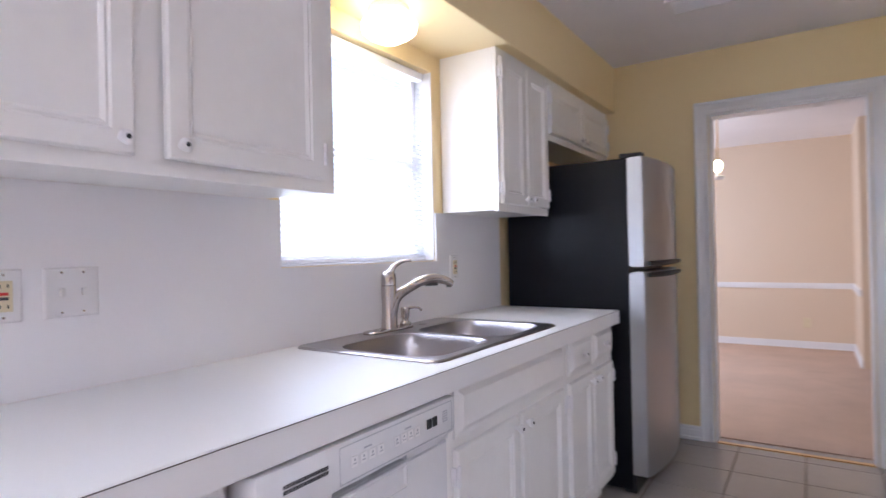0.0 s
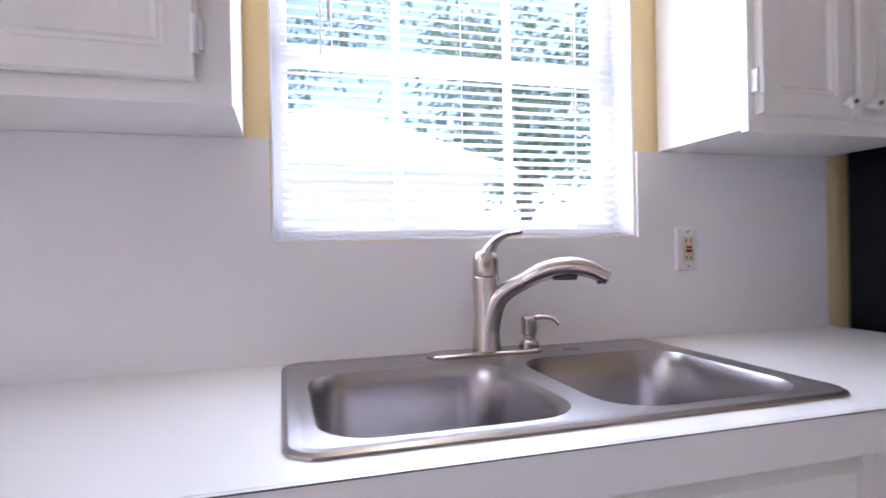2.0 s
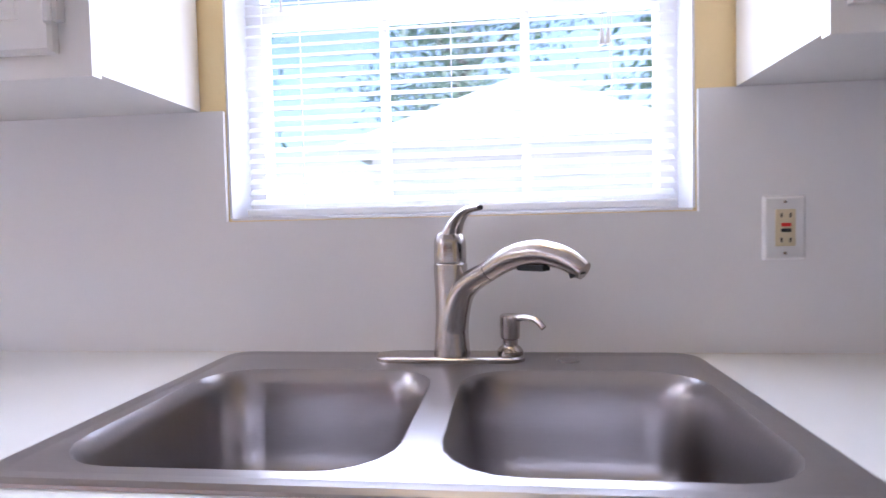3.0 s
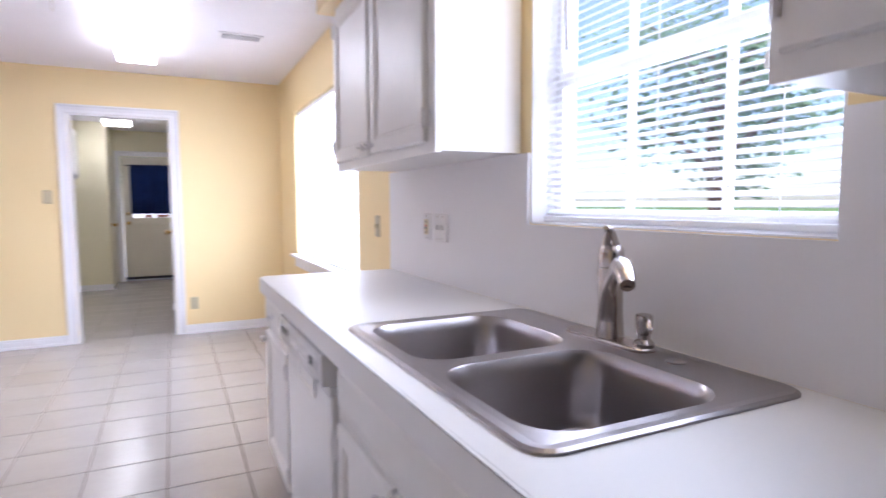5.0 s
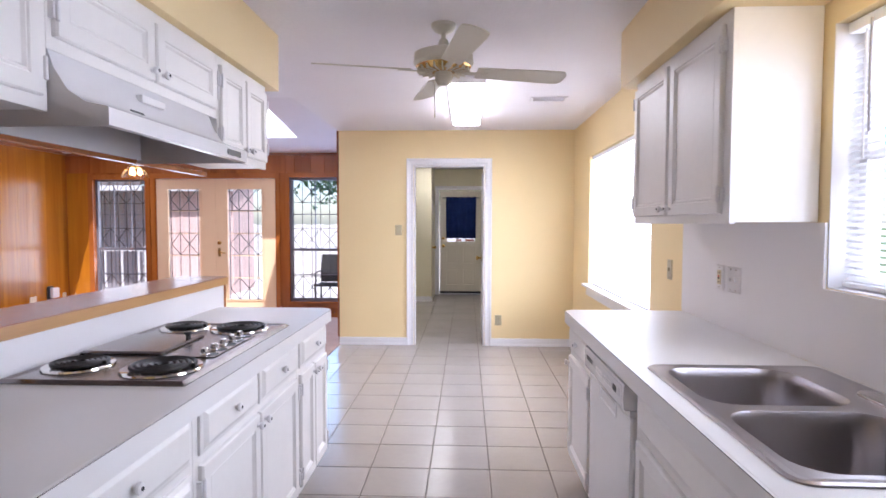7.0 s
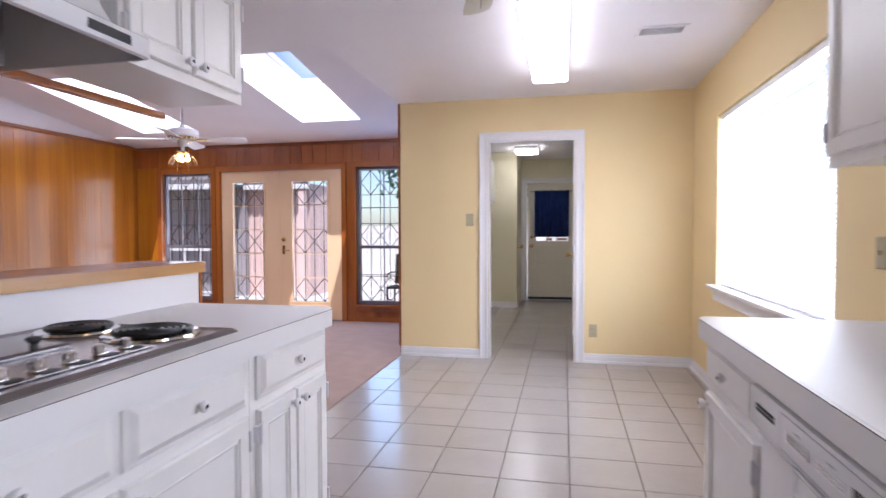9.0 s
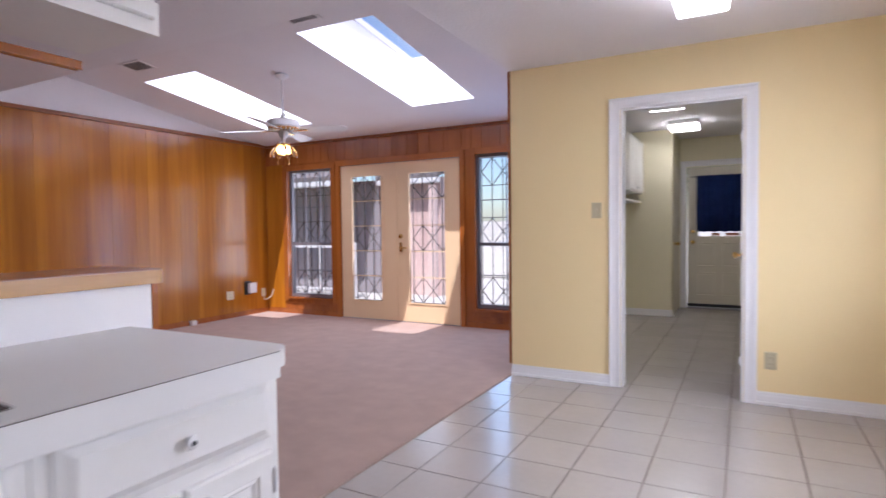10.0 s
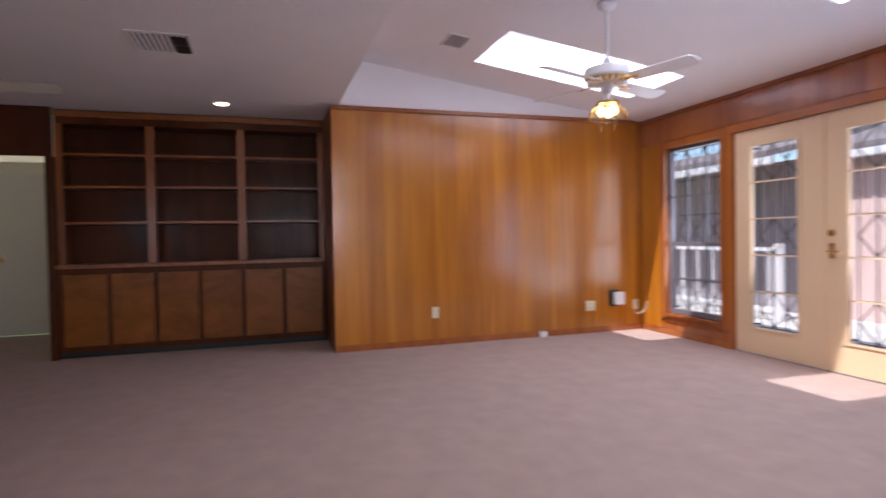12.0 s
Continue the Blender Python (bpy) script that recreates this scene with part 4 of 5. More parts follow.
part("cord", boxes((0.026, 0.0275, -5.195, -5.1935, 1.53, 2.0), (0.026, 0.0275, -5.206, -5.2045, 1.53, 2.0)), BLIND, cord)
for yy in (-5.194, -5.206):
    part("tassel", lathe(bmesh.new(), [(0.002, 0.03), (0.005, 0.02), (0.006, 0)], pose(0.027, yy, 1.50), 8), BLIND, cord)
sash_window("window_2", "y", -2.65, -0.79, 0.80, 2.05, 0.115, WHITE, 4, 3, 1.42, "white double window of the breakfast area")
blind("window_blind", -2.635, -0.805, 0.802, 2.045, 0.04, 38, 0.0215, "white venetian blind with nearly closed slats")
sill = thing("window_sill", (0, -1.72, 0.76), "white moulded window sill with an apron", "sill", kind="structure")
part("stool", B(-0.055, 0.14, -2.72, -0.72, 0.775, 0.80, bevel=0.006), WHITE, sill)
part("apron", B(-0.018, 0.0, -2.68, -0.76, 0.69, 0.774, bevel=0.004), WHITE, sill)


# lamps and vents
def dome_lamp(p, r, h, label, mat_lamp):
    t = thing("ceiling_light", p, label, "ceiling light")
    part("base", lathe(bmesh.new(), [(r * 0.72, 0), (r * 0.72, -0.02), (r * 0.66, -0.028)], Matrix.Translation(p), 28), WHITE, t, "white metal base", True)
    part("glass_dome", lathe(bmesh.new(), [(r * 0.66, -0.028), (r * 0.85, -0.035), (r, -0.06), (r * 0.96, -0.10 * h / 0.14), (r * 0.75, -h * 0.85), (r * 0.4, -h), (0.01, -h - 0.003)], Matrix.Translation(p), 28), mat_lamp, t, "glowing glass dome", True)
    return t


dome_lamp((-0.16, -4.85, ZS), 0.105, 0.125, "small glowing glass dome lamp on the soffit", WARM_DOME)


def wrap_lamp(x0, x1, y0, y1, z, label, lens=None):
    t = thing("ceiling_light", ((x0 + x1) / 2, (y0 + y1) / 2, z), label, "ceiling light")
    part("tray", B(x0, x1, y0, y1, z - 0.05, z - 0.0005, bevel=0.004), WHITE, t, "white metal tray")
    part("diffuser", B(x0 + 0.004, x1 - 0.004, y0 + 0.004, y1 - 0.004, z - 0.09, z - 0.0505, bevel=0.018), lens or LAMP, t, "glowing acrylic diffuser")


wrap_lamp(-1.345, -1.075, -2.32, -0.80, H, "long glowing fluorescent ceiling lamp")


def vent(p, w, d, turn, label, lines=7, slope=0.0):
    t = thing("ceiling_vent", p, label, "vent")
    m = Matrix.Translation(p) @ pose(0, 0, 0, slope, 0, turn)
    part("frame", box(box(box(box(bmesh.new(), -w / 2, w / 2, -d / 2, -d / 2 + 0.025, -0.008, 0, 0.002, m), -w / 2, w / 2, d / 2 - 0.025, d / 2, -0.008, 0, 0.002, m), -w / 2, -w / 2 + 0.025, -d / 2 + 0.025, d / 2 - 0.025, -0.008, 0, 0.002, m), w / 2 - 0.025, w / 2, -d / 2 + 0.025, d / 2 - 0.025, -0.008, 0, 0.002, m), WHITE, t)
    # closed plate; the duct's shade is put into its grey
    part("backing", box(bmesh.new(), -w / 2 + 0.02, w / 2 - 0.02, -d / 2 + 0.02, d / 2 - 0.02, -0.002, -0.0005, 0, m), VENT_GREY, t, "grey plate behind the slats, coloured as the shaded duct")
    for i in range(lines):
        y = -d / 2 + 0.03 + (d - 0.06) * (i + 0.5) / lines
        part("slat", box(bmesh.new(), -w / 2 + 0.022, w / 2 - 0.022, -0.007, 0.007, -0.001, 0.001, 0, m @ pose(0, y, -0.005, 35)), WHITE, t)
    return t


vent((-0.52, -1.57, H), 0.30, 0.17, 0, "white slatted ceiling vent of the breakfast area")
vent((-1.05, -6.25, H), 0.36, 0.20, 0, "white slatted ceiling vent of the kitchen")


# ceiling fans
def fan(p, drop, r_blade, turn, label, lit, k0=1.0):
    t = thing("ceiling_fan", p, label, "ceiling fan")
    m = Matrix.Translation(p)
    metal = paint("cream_fan_enamel", (0.66, 0.62, 0.52), 0.35, 0.04) if not lit else WHITE
    part("canopy", lathe(bmesh.new(), [(0.065, 0), (0.065, -0.015), (0.05, -0.035), (0.018, -0.05)], m, 24), metal, t, "", True)
    part("rod", lathe(bmesh.new(), [(0.012, -0.045), (0.012, -drop)], m, 12), metal, t)
    part("collar", lathe(bmesh.new(), [(0.022, -drop + 0.05), (0.028, -drop + 0.03), (0.03, -drop)], m, 16), metal, t, "", True)
    shell = metal
    part("motor", lathe(bmesh.new(), [(0.03, -drop), (0.09 * k0, -drop - 0.008), (0.128 * k0, -drop - 0.025), (0.132 * k0, -drop - 0.075), (0.122 * k0, -drop - 0.09)], m, 32), shell, t, "", True)
    part("grille", lathe(bmesh.new(), [(0.122 * k0, -drop - 0.091), (0.10 * k0, -drop - 0.115), (0.05, -drop - 0.12)], m, 24), BRASS, t, "brass slotted ring under the motor", True)
    bm = bmesh.new()
    for k in range(20):
        a = k * 18
        box(bm, 0.060, 0.116 * k0, -0.0035, 0.0035, -drop - 0.122, -drop - 0.098, 0, m @ pose(0, 0, 0, 0, 0, a))
    part("grille_ribs", bm, metal, t)
    part("hub", lathe(bmesh.new(), [(0.045, -drop - 0.12), (0.045, -drop - 0.16), (0.03, -drop - 0.185), (0.008, -drop - 0.19)], m, 20), metal, t, "", True)
    for k in range(4):
        r = m @ pose(0, 0, 0, 0, 0, turn + 90 * k) @ pose(0, 0, -drop - 0.115, -14)
        bm = bmesh.new()
        n = 8
        plan = [(0.18 + (r_blade - 0.18) * i / n, 0.052 + 0.016 * i / n) for i in range(n)]
        ends = [(r_blade - 0.02, 0.062), (r_blade, 0.03), (r_blade, 0.0)]
        side = plan + ends
        outline = [(x, y) for x, y in side] + [(x, -y) for x, y in side[-2::-1]]
        lo, hi = [bm.verts.new(r @ Vector((x, y, 0))) for x, y in outline], [bm.verts.new(r @ Vector((x, y, 0.006))) for x, y in outline]
        for i in range(len(outline)):
            j = (i + 1) % len(outline)
            bm.faces.new((lo[i], lo[j], hi[j], hi[i]))
        bm.faces.new(hi)
        bm.faces.new(lo[::-1])
        b = part("blade", bm, metal, t)
        part("bracket", box(bmesh.new(), 0.10, 0.24, -0.014, 0.014, -0.006, -0.0005, 0.002, r), BRASS if lit else metal, b, "blade bracket")
    if lit:
        drop += 0.045
        part("stem", lathe(bmesh.new(), [(0.018, -drop - 0.14), (0.018, -drop - 0.19)], m, 14), metal, t)
        part("light_plate", lathe(bmesh.new(), [(0.03, -drop - 0.185), (0.075, -drop - 0.20), (0.075, -drop - 0.215), (0.06, -drop - 0.222)], m, 24), BRASS, t, "brass lamp holder", True)
        part("glass_shade", lathe(bmesh.new(), [(0.062, -drop - 0.222), (0.085, -drop - 0.235), (0.125, -drop - 0.285), (0.130, -drop - 0.325), (0.124, -drop - 0.325), (0.120, -drop - 0.287), (0.080, -drop - 0.24)], m, 24, False), clear("amber_cut_glass", (1.0, 0.94, 0.82), 0.15), t, "clear cut-glass shade", True)
        bm = bmesh.new()
        for k in range(12):
            a = radians(30 * k)
            tube(bm, [p + Vector((rr * math.cos(a), rr * math.sin(a), z)) for rr, z in ((0.088, -drop - 0.235), (0.128, -drop - 0.285), (0.133, -drop - 0.325))], 0.003, 6)
        part("shade_ribs", bm, BRASS, t, "brass ribs of the shade")
        for k in range(3):
            a = radians(120 * k + 20)
            part("bulb", lathe(bmesh.new(), [(0.01, 0.05), (0.014, 0.035), (0.026, 0.012), (0.024, -0.008), (0.008, -0.022)], Matrix.Translation(p + Vector((0.048 * math.cos(a), 0.048 * math.sin(a), -drop - 0.275))), 14), WARM, t, "lit warm bulb", True)
    chains = ((0.05, 0.02), (-0.045, -0.03)) if lit else ((-0.045, -0.02),)
    for cx, cy in chains:
        part("pull_chain", tube(bmesh.new(), [p + Vector((cx, cy, -drop - 0.17)), p + Vector((cx, cy, -drop - (0.40 if lit else 0.36)))], 0.0022, 6), BRASS if lit else metal, t)
    return t


fan(Vector((-1.33, -3.37, H)), 0.13, 0.68, 14, "cream ceiling fan with four blades in the kitchen", False, 1.2)

# ---- utility room, dining room and hall ----
structure("wall_utility_back", wall_with("x", -1.95, 0, 0, H, 4.57, 4.68, [(-1.735, -0.90, 0, 2.03)]), CREAM, "cream painted back wall of the utility room")
structure("wall_utility_side", boxes((XL + 0.1, -1.83, 3.62, 3.72, 0, H), (-1.95, -1.83, 3.72, 4.57, 0, H)), CREAM, "cream painted stepped wall of the utility room")
structure("wall_utility_lining", boxes((XL + 0.1005, XL + 0.112, 0.121, 3.62, 0, H), (-0.012, -0.0005, 0.121, 4.57, 0, H), (XL + 0.112, -1.81, 0.1205, 0.13, 0, H), (-0.995, -0.012, 0.1205, 0.13, 0, H)), CREAM, "cream painted side walls of the utility room")
baseboard(XL + 0.12, -1.83, 3.62, 3.62, "S")
baseboard(-1.83, -1.83, 3.65, 3.68, "E")


def panel_door(name, w, h, m, material, panels, label):
    t = thing(name, m.translation, label, "door", kind="structure")
    body = part("leaf", box(bmesh.new(), 0, w, 0, 0.04, 0, h, 0.003, m), material, t)
    for x0, x1, z0, z1 in panels:
        part("panel", loft(bmesh.new(), x1 - x0, z1 - z0, [(0, 0.0005), (0, 0.004), (0.010, 0.006), (0.02, 0.001), (0.045, 0.004)], m @ pose(x0, 0, z0), back=False), material, body)
    return t


def door_knob(parent, p, turn, material=BRASS):
    part("door_knob", lathe(bmesh.new(), [(0.032, 0), (0.031, 0.006), (0.012, 0.010), (0.011, 0.032), (0.026, 0.042), (0.029, 0.056), (0.022, 0.068), (0.008, 0.072)], at(*p, turn) @ pose(0, 0, 0, 90), 18), material, parent, "polished brass knob", True)


bd = panel_door("door_1", 0.81, 2.0, at(-1.722, 4.60, 0.02, FACE_S), DOOR_WHITE, [(0.12, 0.37, 0.58, 0.93), (0.44, 0.69, 0.58, 0.93), (0.12, 0.37, 0.16, 0.50), (0.44, 0.69, 0.16, 0.50)], "white back door with a small window behind a curtain")
door_knob(bd, (-1.655, 4.60, 0.95), FACE_S)
part("deadbolt", lathe(bmesh.new(), [(0.028, 0), (0.027, 0.008), (0.012, 0.014)], at(-1.655, 4.60, 1.10, FACE_S) @ pose(0, 0, 0, 90), 16), BRASS, bd, "brass deadbolt", True)
# emissive pane stands in for daylight from the yard
part("window_glass", B(-1.575, -1.045, 4.592, 4.598, 1.04, 1.86), glow("daylit_yard_glow", (0.95, 0.93, 0.95), 0.9), bd, "door window pane that glows in place of the daylight outside")
part("brick_view", boxes((-1.42, -1.30, 4.588, 4.5915, 1.045, 1.085), (-1.24, -1.06, 4.588, 4.5915, 1.045, 1.085)), paint("brick_red", (0.45, 0.17, 0.10), 0.8, 0.2), bd, "reddish bricks seen through the glass")
part("muntin", boxes((-1.40, -1.385, 4.584, 4.591, 1.04, 1.86), (-1.23, -1.215, 4.584, 4.591, 1.04, 1.86), (-1.58, -1.04, 4.583, 4.590, 1.30, 1.315), (-1.58, -1.04, 4.583, 4.590, 1.58, 1.595)), DOOR_WHITE, bd)
part("sweep", B(-1.722, -0.912, 4.585, 4.599, 0.022, 0.065), DARK, bd, "dark door sweep")
part("sill", B(-1.735, -0.90, 4.53, 4.60, 0.0, 0.018), STEEL, bd, "metal door sill")
cu = thing("curtain", (-1.31, 4.56, 1.90), "dark blue gathered curtain over the door window", "curtain")
bm, n = bmesh.new(), 90
rows = []
for z, amp in ((1.90, 0.006), (1.86, 0.008), (1.60, 0.013), (1.30, 0.016), (1.10, 0.018)):
    rows.append([bm.verts.new((-1.60 + 0.58 * i / n + 0.006 * math.sin(i * 0.5 + z * 3), 4.562 + amp * math.sin(i * 0.62 + 1.3 * math.sin(i * 0.13)), z + 0.004 * math.sin(i * 0.31))) for i in range(n + 1)])
for a, b in zip(rows, rows[1:]):
    for i in range(n):
        bm.faces.new((a[i], a[i + 1], b[i + 1], b[i]))
cloth = part("cloth", bm, CURTAIN, cu, "", True)
cloth.modifiers.new("thickness", "SOLIDIFY").thickness = 0.002
part("rod", tube(bmesh.new(), [(-1.68, 4.565, 1.885), (-0.96, 4.565, 1.885)], 0.006, 10), DARK, cu, "black curtain rod")
casing("door_trim_3", -1.735, -0.90, 2.03, 4.57, -1, label="white casing of the back door")
sd = panel_door("door_2", 0.70, 2.0, at(-1.828, 3.80, 0.02, FACE_E), DOOR_WHITE, [], "white closet door of the utility room")
door_knob(sd, (-1.826, 3.87, 0.95), FACE_E)
od = panel_door("door_3", 0.76, 2.01, at(-1.012, 0.90, 0.012, FACE_W), WHITE, [(0.10, 0.34, 1.05, 1.85), (0.42, 0.66, 1.05, 1.85), (0.10, 0.34, 0.2, 0.9), (0.42, 0.66, 0.2, 0.9)], "white panelled door standing open into the utility room")
door_knob(od, (-1.012, 0.83, 0.95), FACE_W)
for z in (0.25, 1.05, 1.8):
    hinge(od, (-1.016, 0.132, z), FACE_S)
uc = thing("utility_cabinet", (-2.38, 3.1, 1.5), "white painted wall cabinet in the utility room", "cabinet")
part("body", B(-2.545, -2.20, 2.55, 3.61, 1.62, 2.30, bevel=0.003), CABINET, uc)
for a in (2.57, 3.10):
    front(uc, "door", 0.49, 0.64, (-2.20, a, 1.64), FACE_E, DOOR_RINGS, [(0.46 if a < 3 else 0.03, 0.03)])
part("shelf", B(-2.545, -2.22, 2.55, 3.61, 1.50, 1.52), CABINET, uc)
wrap_lamp(-1.86, -1.53, 1.48, 1.86, H, "square glowing ceiling lamp of the utility room", LAMP_BRIGHT)
wrap_lamp(-1.81, -1.48, 2.95, 3.32, H, "square glowing ceiling lamp near the back door", LAMP_BRIGHT)

structure("wall_dining_back", B(-4.1, 1.3, -11.12, -11.0, 0, H), BEIGE, "beige painted far wall of the dining room")
structure("wall_dining_side", boxes((1.2, 1.3, -11.0, YB - 0.11, 0, H), (-2.0, -1.86, -11.0, -9.95, 0, H), (-4.1, -4.0, -11.0, YB - 0.11, 0, H), (0.15, 1.2, YB - 0.21, YB - 0.11, 0, H), (-4.0, XL - 0.1, YB - 0.21, YB - 0.11, 0, H)), BEIGE, "beige painted side walls of the dining room")
structure("dining_floor", B(-4.0, 1.2, -11.0, YB - 0.11, -0.12, 0.006), DINING_CARPET, "beige carpet of the dining room", "carpet")
structure("ceiling_dining", B(-4.1, 1.3, -11.1, YB - 0.11, H, H + 0.1), CEIL, "white dining room ceiling", "ceiling")
bm = boxes((-1.86, 1.2, -11.0, -10.982, 0.70, 0.72), (-1.86, 1.2, -11.0, -10.974, 0.72, 0.745), (-1.86, 1.2, -11.0, -10.985, 0.745, 0.765))
structure("chair_rail", bm, WHITE, "white moulded chair rail", "trim")
structure("chair_rail_side", boxes((-1.86, -1.836, -10.97, -9.95, 0.70, 0.765)), WHITE, "white moulded chair rail on the side wall", "trim")
baseboard(-1.86, 1.2, -11.0, -11.0, "N")
baseboard(-1.86, -1.86, -10.97, -9.95, "E")
pe = thing("pendant_lamp", (-0.745, -9.0, H), "small dining room pendant lamp with a lit bulb", "pendant lamp")
part("rod", lathe(bmesh.new(), [(0.05, 0), (0.045, -0.02), (0.006, -0.03), (0.006, -0.42)], pose(-0.745, -9.0, H), 12), BRASS, pe, "", True)
part("holder", lathe(bmesh.new(), [(0.045, -0.60), (0.05, -0.575), (0.02, -0.56), (0.018, -0.54)], pose(-0.745, -9.0, H), 14), WHITE, pe, "", True)
part("bulb", lathe(bmesh.new(), [(0.012, -0.54), (0.035, -0.505), (0.04, -0.475), (0.03, -0.44), (0.008, -0.42)], pose(-0.745, -9.0, H), 14), WARM, pe, "lit warm bulb", True)
plate("outlet", (-1.40, -11.0, 0.30), FACE_N, 1, IVORY, "ivory wall outlet of the dining room")
# no window here: lamp added before the solid wall to light the dining room
area("window_light", (1.15, -9.2, 1.4), (-2, -9.4, 1.0), 1.6, 1.3, 40, DAY)

# hall beyond the bookcase
structure("wall_hall_back", B(-9.97, -9.87, -7.0, -1.8, 0, H), CREAM, "cream painted hall wall")
structure("wall_hall_side", boxes((-9.87, -7.961, -4.40, -4.34, 0, H), (-7.960, -7.880, -7.0, -5.55, 0, H), (-7.960, -7.880, -5.55, -4.34, 1.98, H)), CREAM, "cream painted walls at the hall opening")
structure("hall_header", boxes((-7.879, -7.855, -7.0, -4.337, 1.97, H), (-7.879, -7.855, -7.0, -5.55, 0, 1.97), (-7.960, -7.855, -4.40, -4.3375, 0, 1.969)), SHELF_WOOD, "dark wood panelling round the hall opening", "panelling")
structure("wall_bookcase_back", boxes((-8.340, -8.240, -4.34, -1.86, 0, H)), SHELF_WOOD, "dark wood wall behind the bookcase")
hd = panel_door("door_4", 0.76, 2.0, at(-9.868, -5.62, 0.012, FACE_E), DOOR_WHITE, [], "white hall door with a brass knob")
door_knob(hd, (-9.868, -5.52, 0.95), FACE_E)
gr = thing("return_air_grille", (-9.865, -6.0, 0.5), "white slatted return air grille in the hall wall", "grille")
part("frame", boxes((-9.869, -9.855, -6.4, -5.75, 0.12, 0.15), (-9.869, -9.855, -6.4, -5.75, 0.80, 0.83), (-9.869, -9.855, -6.4, -6.37, 0.15, 0.80), (-9.869, -9.855, -5.78, -5.75, 0.15, 0.80)), WHITE, gr)
for i in range(20):
    part("slat", box(bmesh.new(), -0.004, 0.012, -6.37, -5.78, -0.001, 0.001, 0, pose(-9.862, 0, 0.165 + i * 0.032, 0, 30)), WHITE, gr)

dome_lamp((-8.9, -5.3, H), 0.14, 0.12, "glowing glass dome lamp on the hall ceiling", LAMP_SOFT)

# ---- den ----
# crown, corner and base trim
structure("trim_crown", boxes((DEN_X, DEN_X + 0.03, -1.78, DEN_Y - 0.001, 2.395, 2.432), (DEN_X + 0.03, XL - 0.001, DEN_Y - 0.03, DEN_Y - 0.001, 2.385, 2.43)), PANEL_DARK, "dark wooden trim under the den ceiling", "trim")
structure("trim_corner", boxes((XL - 0.022, XL - 0.0005, -0.004, 0.03, 0.09, H), (XL - 0.018, XL - 0.0005, 0.03, DEN_Y - 0.03, 0, 0.07)), PANEL_DARK, "dark wooden strip on the corner of the yellow wall", "trim")
structure("trim_base", boxes((DEN_X, DEN_X + 0.015, -1.78, DEN_Y - 0.02, 0.0, 0.07), (DEN_X + 0.015, -5.86, DEN_Y - 0.017, DEN_Y - 0.0005, 0, 0.075), (-3.92, XL - 0.02, DEN_Y - 0.017, DEN_Y - 0.0005, 0, 0.075)), HEADER, "wooden baseboard of the den", "baseboard")
YI = DEN_Y - 0.0005


def wood_casing(x0, x1, z0, z1, label, sill=True):
    t = thing("window_casing", ((x0 + x1) / 2, YI, z0), label, "trim", kind="structure")
    part("side", B(x0 - 0.075, x0, YI - 0.022, YI, z0 - 0.07, z1 + 0.07, bevel=0.003), HEADER, t)
    part("side", B(x1, x1 + 0.075, YI - 0.022, YI, z0 - 0.07, z1 + 0.07, bevel=0.003), HEADER, t)
    part("head", B(x0, x1, YI - 0.02, YI, z1, z1 + 0.07, bevel=0.003), HEADER, t)
    part("sill", B(x0, x1, YI - 0.05, YI + 0.02, z0 - 0.03, z0, bevel=0.006), HEADER, t)
    part("apron", B(x0, x1, YI - 0.016, YI, z0 - 0.095, z0 - 0.031, bevel=0.003), HEADER, t)
    return t


wood_casing(-6.75, -5.96, 0.25, 2.03, "reddish wood casing of the den window")
part("side", B(-2.765, -2.69, YI - 0.024, YI, 0.24, 2.12), HEADER, wood_casing(-3.80, -2.77, 0.24, 2.06, "reddish wood casing of the garden window"))
sash_window("window_3", "x", -6.75, -5.955, 0.25, 2.04, DEN_Y + 0.07, SASH, 3, 2, 1.0, "dark framed double-hung den window", bar=0.012)
sash_window("window_4", "x", -3.81, -2.69, 0.24, 2.06, DEN_Y + 0.07, SASH, 3, 2, 1.0, "dark framed double-hung garden window", bar=0.012)
fc = thing("door_frame", (-4.9, YI, 0), "wooden frame of the french doors", "trim", kind="structure")
part("jamb", B(-5.875, -5.812, YI - 0.024, YI + 0.1, 0, 2.12, bevel=0.002), HEADER, fc)
part("jamb", B(-4.005, -3.94, YI - 0.024, YI + 0.1, 0, 2.12, bevel=0.002), HEADER, fc)
part("head", B(-5.812, -4.005, YI - 0.024, YI + 0.1, 2.045, 2.12, bevel=0.002), HEADER, fc)
part("threshold", B(-5.812, -4.005, YI - 0.01, YI + 0.14, 0.0, 0.012), SASH, fc, "dark metal threshold")


